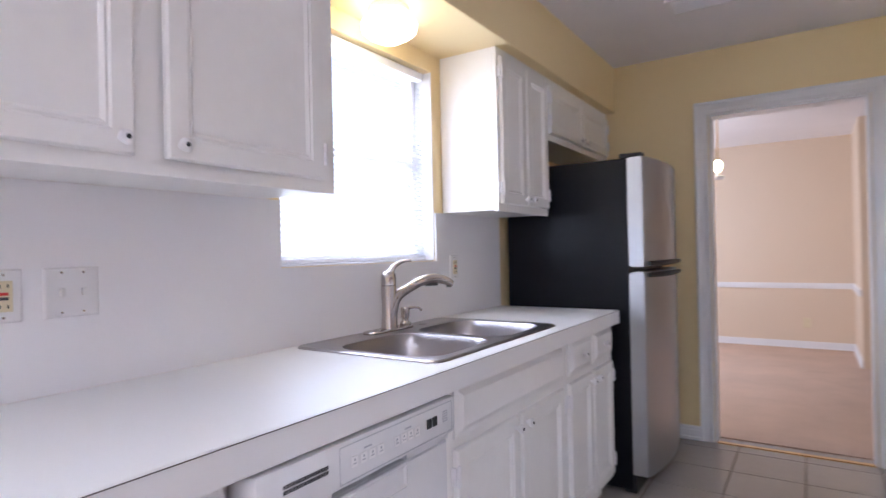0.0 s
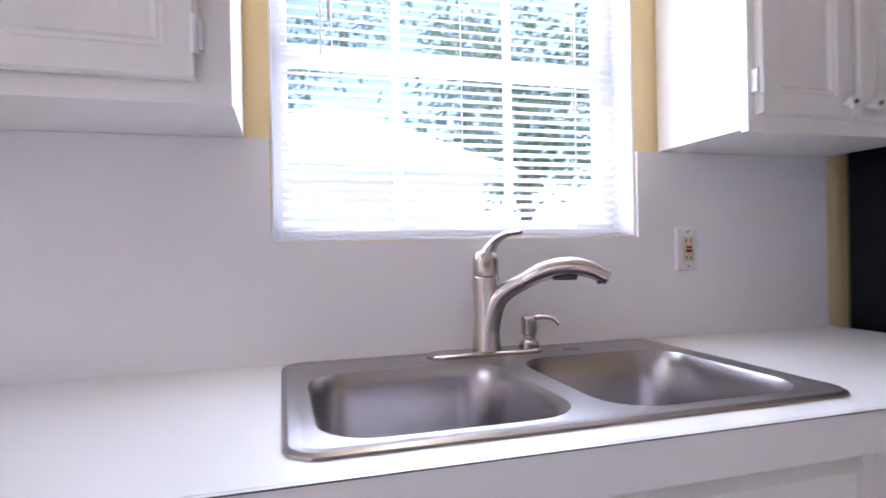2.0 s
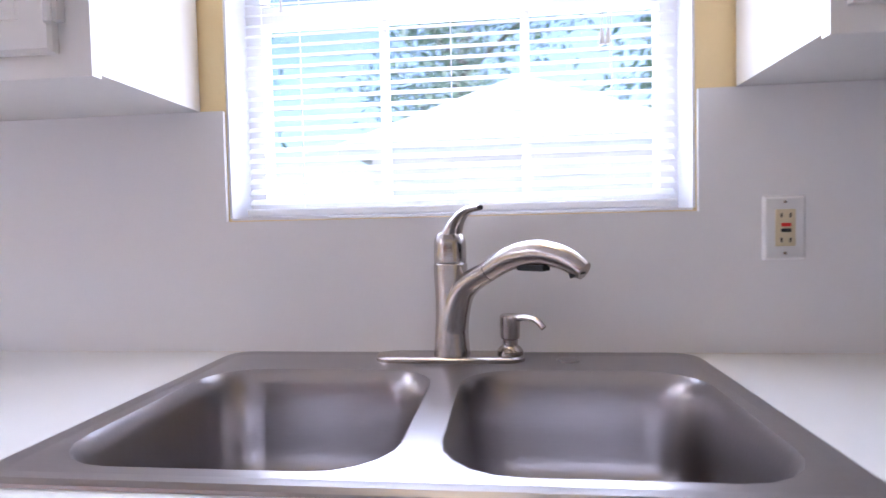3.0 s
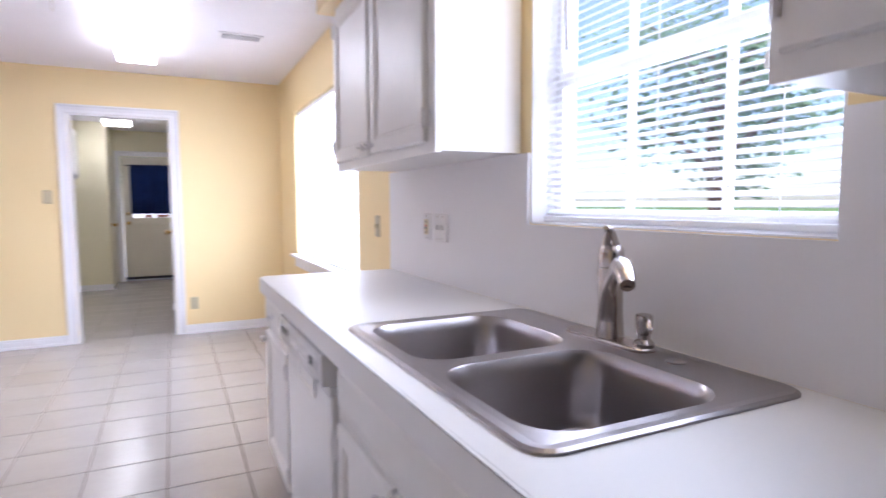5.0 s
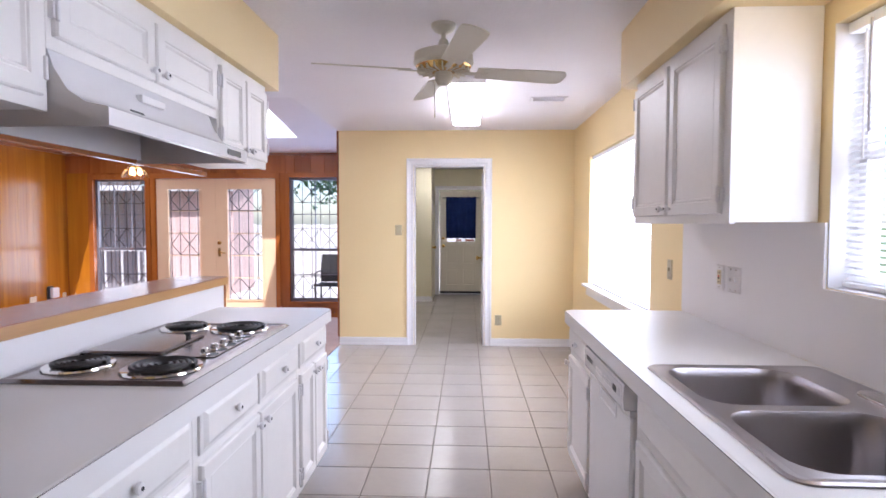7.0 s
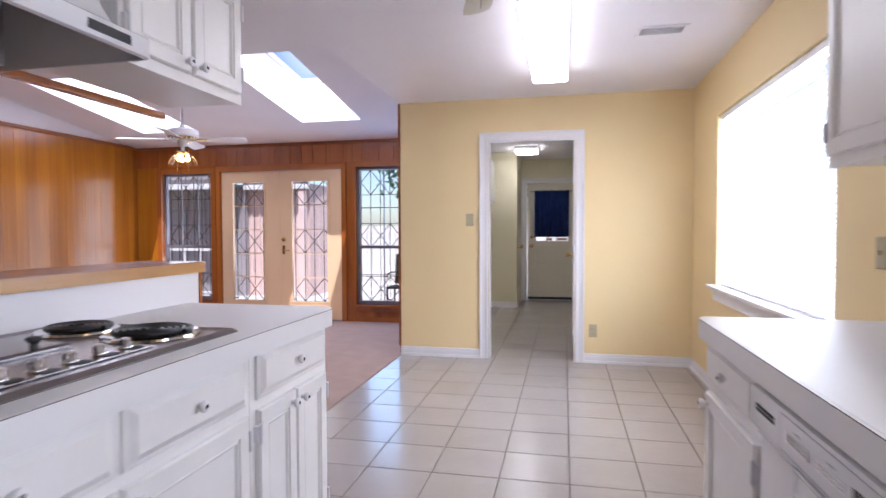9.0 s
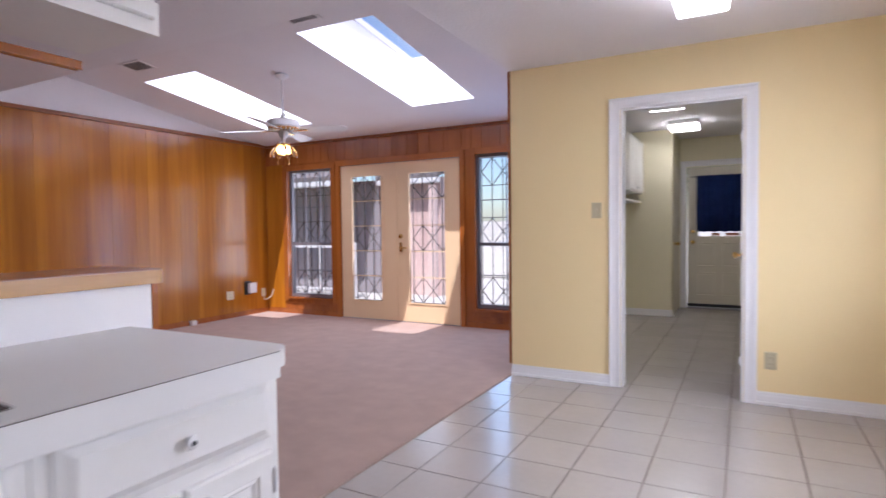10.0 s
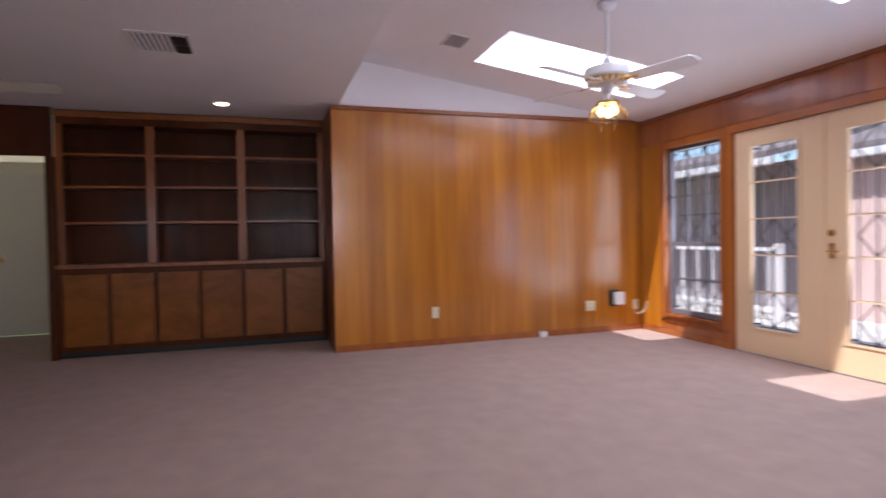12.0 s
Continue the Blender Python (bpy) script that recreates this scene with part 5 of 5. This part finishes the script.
def french_leaf(x0, x1, g0, g1, label, handle):
    t = thing("door_5", (x0, DEN_Y + 0.03, 0.014), label, "door", kind="structure")
    y0, y1, za, zb = DEN_Y + 0.008, DEN_Y + 0.05, 0.014, 2.04
    part("stile", B(x0, g0, y0, y1, za, zb, bevel=0.002), DOOR_CREAM, t)
    part("stile", B(g1, x1, y0, y1, za, zb, bevel=0.002), DOOR_CREAM, t)
    part("rail", B(g0, g1, y0 + 0.0005, y1, 1.895, zb, bevel=0.002), DOOR_CREAM, t)
    part("rail", B(g0, g1, y0 + 0.0005, y1, za, 0.25, bevel=0.002), DOOR_CREAM, t)
    bm = boxes((g0 - 0.02, g0 + 0.008, y0 - 0.010, y0, 0.24, 1.905), (g1 - 0.008, g1 + 0.02, y0 - 0.010, y0, 0.24, 1.905), (g0 + 0.008, g1 - 0.008, y0 - 0.010, y0, 1.887, 1.905), (g0 + 0.008, g1 - 0.008, y0 - 0.010, y0, 0.24, 0.258))
    part("glazing_bead", bm, DOOR_CREAM, t)
    for k in range(1, 5):
        z = 0.25 + 1.645 * k / 5
        part("glazing_bar", B(g0, g1, y0 + 0.008, y1 - 0.008, z - 0.006, z + 0.006), DOOR_CREAM, t)
    g = part("pane", B(g0, g1, y0 + 0.019, y0 + 0.022, 0.25, 1.895), GLASS, t)
    g.visible_shadow = False
    if handle:
        part("escutcheon", B(handle - 0.02, handle + 0.02, y0 - 0.006, y0, 0.90, 1.02, bevel=0.003), BRASS, t, "brass door plate")
        part("lever_handle", tube(bmesh.new(), [(handle, y0 - 0.006, 0.955), (handle, y0 - 0.045, 0.955), (handle + 0.02, y0 - 0.055, 0.955), (handle + 0.11, y0 - 0.05, 0.953)], 0.009, 10), BRASS, t, "brass lever handle", True)
        part("deadbolt", lathe(bmesh.new(), [(0.03, 0), (0.028, 0.01), (0.012, 0.016)], at(handle, y0, 1.10, FACE_S) @ pose(0, 0, 0, 90), 16), BRASS, t, "brass deadbolt", True)
    return t


french_leaf(-5.808, -4.925, -5.632, -5.143, "cream french door with a five-pane glass", 0)
french_leaf(-4.918, -4.010, -4.738, -4.208, "cream french door with brass handle and sunlit glass", -4.86)
part("astragal", B(-4.935, -4.908, DEN_Y - 0.004, DEN_Y + 0.008, 0.014, 2.04), DOOR_CREAM, fc, "cream strip between the doors")


def grille(x0, x1, z0, z1, y, cols, label):
    """Wrought-iron security grille: slim bars and three bands of diamonds, held by stubs in the wall."""
    t = thing("security_grille", ((x0 + x1) / 2, y, z0), label, "security grille", "security grilles")
    w = (x1 - x0) / cols
    for k in range(cols + 1):
        part("bar", B(x0 + k * w - 0.004, x0 + k * w + 0.004, y - 0.004, y + 0.004, z0, z1), IRON, t)
    h = 0.33
    lows = (z0 + 0.02, (z0 + z1 - h) / 2, z1 - h - 0.02)
    for za in lows:
        for z in (za, za + h):
            part("cross_bar", B(x0, x1, y - 0.005, y + 0.005, z - 0.004, z + 0.004), IRON, t)
        zm, zb = za + h / 2, za + h
        for i in range(0, cols - 1, 2):
            xa, xm, xb = x0 + i * w, x0 + (i + 1) * w, x0 + (i + 2) * w
            bm = bmesh.new()
            for p, q in (((xa, zm), (xm, zb)), ((xm, zb), (xb, zm)), ((xb, zm), (xm, za)), ((xm, za), (xa, zm))):
                tube(bm, [(p[0], y, p[1]), (q[0], y, q[1])], 0.0055, 6)
            part("diamond", bm, IRON, t)
    for x in (x0, x1):
        for z in (z0 + 0.05, z1 - 0.05):
            part("stub", B(x - 0.006, x + 0.006, DEN_Y + 0.045, y, z - 0.006, z + 0.006), IRON, t)


GY = DEN_Y + 0.155
grille(-6.73, -5.97, 0.26, 2.03, GY, 6, "black wrought-iron grille outside the den window")
grille(-5.66, -5.11, 0.22, 1.93, GY, 4, "black wrought-iron grille outside the closed french door")
grille(-4.76, -4.19, 0.22, 1.93, GY, 4, "black wrought-iron grille outside the french door")
grille(-3.79, -2.70, 0.25, 2.05, GY, 8, "black wrought-iron grille outside the garden window")

# bookcase
bk = thing("bookcase", (-8.030, -3.13, 0), "dark walnut built-in bookcase with empty shelves above cupboards", "bookcase")
Y0, Y1 = -4.335, -1.785
part("base", B(-8.235, -7.880, Y0, Y1, 0.07, 0.885), SHELF_WOOD, bk)
part("plinth", B(-8.235, -7.920, Y0, Y1, 0.0, 0.07), DARK, bk, "dark recessed plinth")
part("counter", B(-8.235, -7.855, Y0 - 0.005, Y1, 0.885, 0.922, bevel=0.004), PANEL_DARK, bk)
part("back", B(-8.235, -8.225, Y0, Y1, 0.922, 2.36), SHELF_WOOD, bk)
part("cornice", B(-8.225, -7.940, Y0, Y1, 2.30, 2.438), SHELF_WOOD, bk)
part("crown", B(-7.940, -7.915, Y0 - 0.01, Y1, 2.37, 2.425, bevel=0.006), PANEL_DARK, bk)
for y in (Y0 + 0.02, -3.507, -2.640, Y1 - 0.02):
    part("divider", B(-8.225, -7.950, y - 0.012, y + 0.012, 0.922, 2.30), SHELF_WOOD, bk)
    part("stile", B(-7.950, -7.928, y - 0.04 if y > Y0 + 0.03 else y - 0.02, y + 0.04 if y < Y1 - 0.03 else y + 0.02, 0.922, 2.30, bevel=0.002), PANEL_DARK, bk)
for ya, yb in ((Y0 + 0.032, -3.519), (-3.495, -2.652), (-2.628, Y1 - 0.032)):
    for z in (1.331, 1.688, 2.008):
        part("shelf", B(-8.225, -7.945, ya, yb, z - 0.011, z + 0.011, bevel=0.002), PANEL_DARK, bk)
for i in range(6):
    w = (Y1 - Y0 - 0.06) / 6
    a = Y0 + 0.03 + i * w + 0.02
    d = part("door", loft(bmesh.new(), w - 0.04, 0.70, [(0, 0), (0, 0.012), (0.004, 0.016), (0.03, 0.016)], at(-7.880, a, 0.125, FACE_E)), BURL, bk, "figured veneer cupboard door")
    for hz in (0.17, 0.78):
        part("hinge", B(-7.877, -7.862, (a - 0.006 if i % 2 == 0 else a + w - 0.038), (a + 0.002 if i % 2 == 0 else a + w - 0.030), hz - 0.025, hz + 0.025), DARK, d, "dark hinge")

# things on the panelled wall
plate("outlet", (DEN_X + 0.001, -0.750, 0.345), FACE_E, 1, IVORY, "ivory wall outlet on the wood panelling")
plate("outlet", (DEN_X + 0.001, 1.09, 0.312), FACE_E, 2, IVORY, "ivory double wall outlet on the wood panelling")
plate("outlet", (DEN_X + 0.001, 1.69, 0.300), FACE_E, 1, IVORY, "ivory wall outlet near the den corner")
ph = thing("wall_phone_jack", (DEN_X + 0.02, 1.41, 0.38), "white plug-in box on a dark bracket", "plug-in box")
part("bracket", box(bmesh.new(), DEN_X + 0.001, DEN_X + 0.025, 1.335, 1.455, 0.295, 0.485, 0.02), DARK, ph, "dark oval bracket")
part("box", box(bmesh.new(), DEN_X + 0.025, DEN_X + 0.075, 1.37, 1.50, 0.315, 0.46, 0.012), PLASTIC, ph, "white plastic box")
jk = thing("floor_jack", (DEN_X + 0.035, 0.467, 0.0), "small white jack box on the floor by the panelling", "jack box")
part("box", box(bmesh.new(), DEN_X + 0.016, DEN_X + 0.06, 0.43, 0.51, 0.0085, 0.065, 0.006), PLASTIC, jk)
part("lid", box(bmesh.new(), DEN_X + 0.018, DEN_X + 0.058, 0.435, 0.505, 0.0655, 0.069, 0.001), IVORY, jk)
hk = thing("cable", (DEN_X + 0.02, 1.75, 0.3), "grey cable drooping from the corner outlet", "cable")
part("cord", tube(bmesh.new(), curve_pts([(DEN_X + 0.008, 1.70, 0.28), (DEN_X + 0.05, 1.66, 0.20), (DEN_X + 0.10, 1.74, 0.24), (DEN_X + 0.12, 1.77, 0.34)], 5), 0.005, 8), IVORY, hk, "", True)

# den lamps and vents
sv = vent((-5.70, -3.03, H), 0.40, 0.38, 0, "white square ceiling register of the den", 10)
# dark plates painted for the shade inside two open quarters
for xa in (-5.86, -5.69):
    part("opening", B(xa, xa + 0.15, -2.955, -2.875, H - 0.0145, H - 0.0105), DARK, sv, "dark plate standing for the shade in an open quarter")
can = thing("recessed_light", (-7.386, -2.78, H), "recessed ceiling can light with a lit bulb", "recessed light")
part("ring", lathe(bmesh.new(), [(0.062, -0.001), (0.085, -0.004), (0.088, -0.001)], pose(-7.386, -2.78, H), 24, False), WHITE, can, "white trim ring", True)
part("bulb", lathe(bmesh.new(), [(0.06, -0.0015), (0.055, -0.006), (0.02, -0.012)], pose(-7.386, -2.78, H), 20), WARM, can, "lit warm bulb", True)
fan(Vector((-6.15, -4.45, H)), 0.12, 0.70, 2, "cream ceiling fan over the back of the den", False)


def on_vault(x, y):
    return Vector((x, y, vault_z(y) - 0.001))


for x, y in ((-6.14, -0.83), (-3.97, -0.98)):
    vent(on_vault(x, y), 0.30, 0.20, 0, "white slatted vent in the sloping ceiling", 7, -8.25)
fan(on_vault(-4.94, -0.16), 0.42, 0.64, 20, "cream ceiling fan with a cut-glass lamp in the den", True, 1.2)
for i, s in enumerate((SKY1, SKY2)):
    t = thing("skylight", ((s[0] + s[1]) / 2, (s[2] + s[3]) / 2, vault_z(s[3]) + WELL), "skylight with a clear pane at the top of its well", "skylight", kind="structure")
    zc = lambda y: vault_z(y) + WELL
    bm = bmesh.new()
    for x0, x1, y0, y1 in ((s[0] - 0.05, s[0] + 0.02, s[2] - 0.05, s[3] + 0.05), (s[1] - 0.02, s[1] + 0.05, s[2] - 0.05, s[3] + 0.05), (s[0] + 0.02, s[1] - 0.02, s[2] - 0.05, s[2] + 0.02), (s[0] + 0.02, s[1] - 0.02, s[3] - 0.02, s[3] + 0.05)):
        vs = [bm.verts.new((x, y, zc(y) + dz)) for dz in (0.001, 0.06) for x, y in ((x0, y0), (x1, y0), (x1, y1), (x0, y1))]
        for q in ((0, 3, 2, 1), (4, 5, 6, 7), (0, 1, 5, 4), (1, 2, 6, 5), (2, 3, 7, 6), (3, 0, 4, 7)):
            bm.faces.new([vs[k] for k in q])
    part("frame", bm, WHITE, t)
    bm = bmesh.new()
    vs = [bm.verts.new((x, y, zc(y) + 0.05)) for x, y in ((s[0], s[2]), (s[1], s[2]), (s[1], s[3]), (s[0], s[3]))]
    bm.faces.new(vs)
    g = part("pane", bm, GLASS, t)
    g.visible_shadow = False

# ---- outside ----
ground = structure("ground", slab(bmesh.new(), [(-400, 2.05), (-400, -400), (400, -400), (400, 400), (-400, 400)], -0.35, -0.25), GRASS, "green lawn round the house", "ground")
structure("patio", B(-12, 1.5, DEN_Y + 0.13, 8.3, -0.30, -0.06), PATIO, "pale concrete patio outside the french doors", "patio")
# added pale slab, so the ground between the houses reads bright
structure("driveway", B(1.6, 6.45, -14.0, 4.0, -0.30, -0.22), PATIO, "pale concrete slab added to brighten the strip between the houses", "driveway")
# unseen eave, added to block direct sun at the kitchen windows
ev = thing("sun_block_eave", (0.4, -3, 2.5), "unseen white eave added to keep sun off the kitchen windows", "eave", kind="structure")
part("soffit_board", B(0.151, 0.70, -12, 5, 2.46, 2.50), WHITE, ev)
part("fascia", B(0.70, 0.73, -12, 5, 2.40, 2.62), WHITE, ev)


def board_wall(name, x0, x1, y, z0, z1, w, material, label, category):
    t = thing(name, ((x0 + x1) / 2, y, z0), label, category)
    k = int((x1 - x0) / w)
    bd = None
    for i in range(k):
        if bd is None:
            bd = part("board", B(x0, x0 + w - 0.012, y, y + 0.02, z0, z1, bevel=0.003), material, t)
        else:
            o = bd.copy()
            scene.collection.objects.link(o)
            o.location.x = i * w
            o.location.z = 0.012 * ((i * 7) % 3 - 1)
    part("rail", B(x0, x1, y + 0.021, y + 0.06, z0 + 0.35, z0 + 0.44), material, t)
    part("rail", B(x0, x1, y + 0.021, y + 0.06, z1 - 0.45, z1 - 0.36), material, t)
    return t


board_wall("fence", -9.5, 6.0, 8.4, -0.25, 1.35, 0.15, PALE_FENCE, "wooden board fence behind the patio, paled to stand for glare", "fence")
GREY_BOARD = paint("grey_siding", (0.34, 0.31, 0.33), 0.8, 0.12, 2, 40, 0.2)
wing = thing("house_wing", (-8.3, 5.0, -0.25), "grey boarded wing of the house with a low roof", "house")
part("wall", B(-12.0, -5.95, 4.9, 6.0, -0.25, 2.15), FENCE, wing, "pale red boarded wall")
part("screen", B(-12.0, -7.25, 4.80, 4.87, -0.25, 2.1), GREY_BOARD, wing, "grey porch screen")
for i in range(8):
    part("batten", B(-7.2 + i * 0.165, -7.17 + i * 0.165, 4.875, 4.899, -0.05, 2.1), FENCE, wing)
for i in range(16):
    part("batten", B(-10.4 + i * 0.2, -10.365 + i * 0.2, 4.77, 4.799, -0.05, 2.1), GREY_BOARD, wing)
part("column", B(-6.05, -5.93, 4.62, 4.74, -0.06, 1.98), FENCE, wing, "pale red post")
for x0, x1, ye, base in ((-12.1, -7.21, 3.75, 1.98), (-7.20, -5.85, 4.60, 2.02)):
    part("gutter", B(x0, x1, ye, ye + 0.11, base, base + 0.10, bevel=0.02), WHITE, wing, "white gutter")
    bm = bmesh.new()
    vs = [bm.verts.new(p) for p in ((x0, ye, base + 0.1), (x1, ye, base + 0.1), (x1, 6.1, 2.60), (x0, 6.1, 2.60), (x0, ye, base + 0.18), (x1, ye, base + 0.18), (x1, 6.1, 2.68), (x0, 6.1, 2.68))]
    for q in ((0, 3, 2, 1), (4, 5, 6, 7), (0, 1, 5, 4), (1, 2, 6, 5), (2, 3, 7, 6), (3, 0, 4, 7)):
        bm.faces.new([vs[i] for i in q])
    part("roof", bm, ROOF, wing, "shingled roof")
rail = thing("patio_rail", (-8.5, 3.9, -0.06), "white patio railing with slim bars", "railing")
part("top_rail", B(-9.9, -7.2, 3.88, 3.93, 0.86, 0.91), WHITE, rail)
part("bottom_rail", B(-9.9, -7.2, 3.885, 3.925, 0.08, 0.12), WHITE, rail)
for i in range(8):
    part("baluster", B(-9.60 + i * 0.32, -9.575 + i * 0.32, 3.89, 3.92, 0.12, 0.86), WHITE, rail)
for x in (-9.9, -7.2):
    part("post", B(x - 0.04, x + 0.04, 3.865, 3.945, -0.06, 0.96), WHITE, rail)
# patio chair seen through the garden window
pc = thing("patio_chair", (-3.50, 3.0, -0.06), "dark metal patio chair on the concrete", "chair")
part("seat", B(-3.73, -3.30, 2.80, 3.22, 0.34, 0.37, bevel=0.01), DARK, pc)
part("backrest", box(bmesh.new(), -0.21, 0.21, -0.012, 0.012, 0, 0.48, 0.01, pose(-3.515, 3.24, 0.38, -12)), DARK, pc)
for x in (-3.71, -3.32):
    for y in (2.82, 3.20):
        part("leg", B(x - 0.012, x + 0.012, y - 0.012, y + 0.012, -0.06, 0.34), DARK, pc)
    part("armrest", tube(bmesh.new(), [(x, 2.82, 0.34), (x, 2.82, 0.56), (x, 3.05, 0.58), (x, 3.27, 0.56)], 0.012, 8), DARK, pc, "", True)

nb = thing("neighbour_house", (8.0, -4.6, -0.25), "pale neighbouring house with a hipped shingle roof", "house")
part("wall", B(6.5, 11, -7.35, -3.2, -0.25, 2.2), SIDING, nb)
# shingle colour raised so the sunlit slope reads as white glare
PALE_ROOF = paint("glare_pale_shingle", (0.55, 0.53, 0.52), 0.9, 0.10, 3, 40, 0.5)
EAVE, RIDGE = [(6.1, -7.7), (6.1, -2.85), (11.4, -2.85), (11.4, -7.7)], [(8.3, -5.3), (9.2, -5.3)]
for name, ring in (("front", (0, 1, "a")), ("side", (1, 2, "b", "a")), ("back", (2, 3, "b")), ("side", (3, 0, "a", "b"))):
    bm = bmesh.new()
    corner = [(*EAVE[k], 2.18) if k in (0, 1, 2, 3) else (*RIDGE["ab".index(k)], 3.55) for k in ring]
    lo, hi = [bm.verts.new(c) for c in corner], [bm.verts.new((c[0], c[1], c[2] + 0.1)) for c in corner]
    bm.faces.new(lo[::-1])
    bm.faces.new(hi)
    for k in range(len(lo)):
        bm.faces.new((lo[k], lo[(k + 1) % len(lo)], hi[(k + 1) % len(lo)], hi[k]))
    part("roof", bm, PALE_ROOF, nb, "roof slope paled to stand for sun glare")
part("fascia", B(6.06, 6.0995, -7.7, -2.85, 2.10, 2.27), WHITE, nb, "white fascia board")


def tree(p, h, r, seed, label):
    rnd = random.Random(seed)
    t = thing("tree", p, label, "tree", "garden trees")
    p = Vector(p)
    part("trunk", tube(bmesh.new(), curve_pts([p, p + Vector((0.1, 0.05, h * 0.25)), p + Vector((-0.05, 0.1, h * 0.5)), p + Vector((0.1, 0, h * 0.8))], 4), [0.19 - 0.011 * i for i in range(13)], 10), BARK, t, "", True)
    tips = []
    for k in range(9):
        a, z0 = k * 2.4 + rnd.random(), h * (0.32 + 0.05 * k)
        e = p + Vector((math.cos(a) * r * (0.5 + 0.45 * rnd.random()), math.sin(a) * r * (0.5 + 0.45 * rnd.random()), z0 + h * (0.12 + 0.16 * rnd.random())))
        s = p + Vector((0.03, 0.05, z0))
        part("limb", tube(bmesh.new(), [s, (s + e) / 2 + Vector((0, 0, 0.12)), e], [0.07, 0.045, 0.015], 6), BARK, t, "", True)
        tips += [e, (s + e) / 2, (s + 3 * e) / 4]
    tips.append(p + Vector((0, 0, h * 0.92)))
    verts, faces = [], []
    for c in tips:
        for k in range(150):
            d = Vector((rnd.gauss(0, 1), rnd.gauss(0, 1), rnd.gauss(0, 0.7)))
            q = c + d * r * 0.20
            u = Vector((rnd.gauss(0, 1), rnd.gauss(0, 1), rnd.gauss(0, 1))).normalized()
            v = u.orthogonal().normalized()
            s = 0.07 + 0.06 * rnd.random()
            i = len(verts)
            verts += [q - u * s, q + v * s * 0.5, q + u * s, q - v * s * 0.5]
            faces.append((i, i + 1, i + 2, i + 3))
    me = bpy.data.meshes.new("crown")
    me.from_pydata([x - p for x in verts], [], faces)
    me.materials.append(LEAF)
    o = new("crown", me)
    o.parent = t
    tagged(o, "loose green crown of small leaves", kind="stuff")


tree((9.5, -9.5, -0.25), 6.5, 2.4, 3, "leafy green tree behind the neighbouring house")
tree((7.2, 0.6, -0.25), 5.2, 1.9, 4, "leafy green tree beside the kitchen side yard")
tree((12.8, -4.0, -0.25), 7.5, 2.8, 5, "tall leafy tree behind the neighbouring roof")
tree((-1.2, 10.6, -0.25), 5.5, 2.0, 6, "leafy green tree behind the garden fence")
tree((-4.6, 12.0, -0.25), 6.0, 2.4, 7, "leafy green tree beyond the patio")

# ---- pieces of floors and walls ----
PX, PY = 0.338, 0.335
tile_mesh = None
count = 0
xs_t = [-1.41 + PX * k for k in range(-5, 6)]
for i in range(len(xs_t) - 1):
    x0, x1 = max(xs_t[i], XL + 0.004), min(xs_t[i + 1], -0.001)
    if x1 - x0 < 0.03:
        continue
    for j in range(-12, 25):
        y0 = -3.24 + PY * j
        y1 = y0 + PY
        if y0 > 4.55 or y1 < YB - 0.1:
            continue
        y0, y1 = max(y0, YB - 0.1), min(y1, 4.57)
        full = abs(x1 - x0 - PX) < 1e-3 and abs(y1 - y0 - PY) < 1e-3
        if full and tile_mesh:
            o = new("tile", tile_mesh)
            o.location = (x0, y0, 0)
        else:
            bm = bmesh.new()
            box(bm, 0.003, x1 - x0 - 0.003, 0.003, y1 - y0 - 0.003, -0.006, 0.0, 0.0)
            top = [f for f in bm.faces if f.normal.z > 0.9]
            bmesh.ops.bevel(bm, geom=list({e for f in top for e in f.edges}), offset=0.002, segments=1, affect="EDGES")
            me = bpy.data.meshes.new("tile")
            bm.to_mesh(me)
            bm.free()
            me.materials.append(TILE)
            o = new("tile", me)
            o.location = (x0, y0, 0)
            if full:
                tile_mesh = me
        o.parent = floor_bed
        count += 1

panelling = bpy.data.objects["wall_den_west"]
rnd = random.Random(11)
y, x0 = -1.78, DEN_X
while y < DEN_Y - 0.01:
    w = min(rnd.choice((0.11, 0.15, 0.19, 0.24, 0.28)), DEN_Y - 0.001 - y)
    part("plank", loft(bmesh.new(), w - 0.0006, 2.425, [(0, 0), (0, 0.0112), (0.001, 0.012)], at(x0 - 0.012, y, 0.0, FACE_E)), PANEL, panelling)
    y += w
north = bpy.data.objects["wall_den_north"]
x = DEN_X + 0.012
while x < XL - 0.03:
    w = min(rnd.choice((0.13, 0.16, 0.20, 0.24)), XL - 0.023 - x)
    part("plank", loft(bmesh.new(), w - 0.0015, 2.385 - 2.125, [(0, 0), (0, 0.006), (0.0015, 0.008)], at(x, DEN_Y - 0.0005, 2.125, FACE_S)), HEADER, north)
    x += w
for xa, xb in ((DEN_X + 0.016, -6.83),):
    part("plank", loft(bmesh.new(), xb - xa, 2.05, [(0, 0), (0, 0.006), (0.0015, 0.008)], at(xa, DEN_Y - 0.0005, 0.075, FACE_S)), PANEL, north)
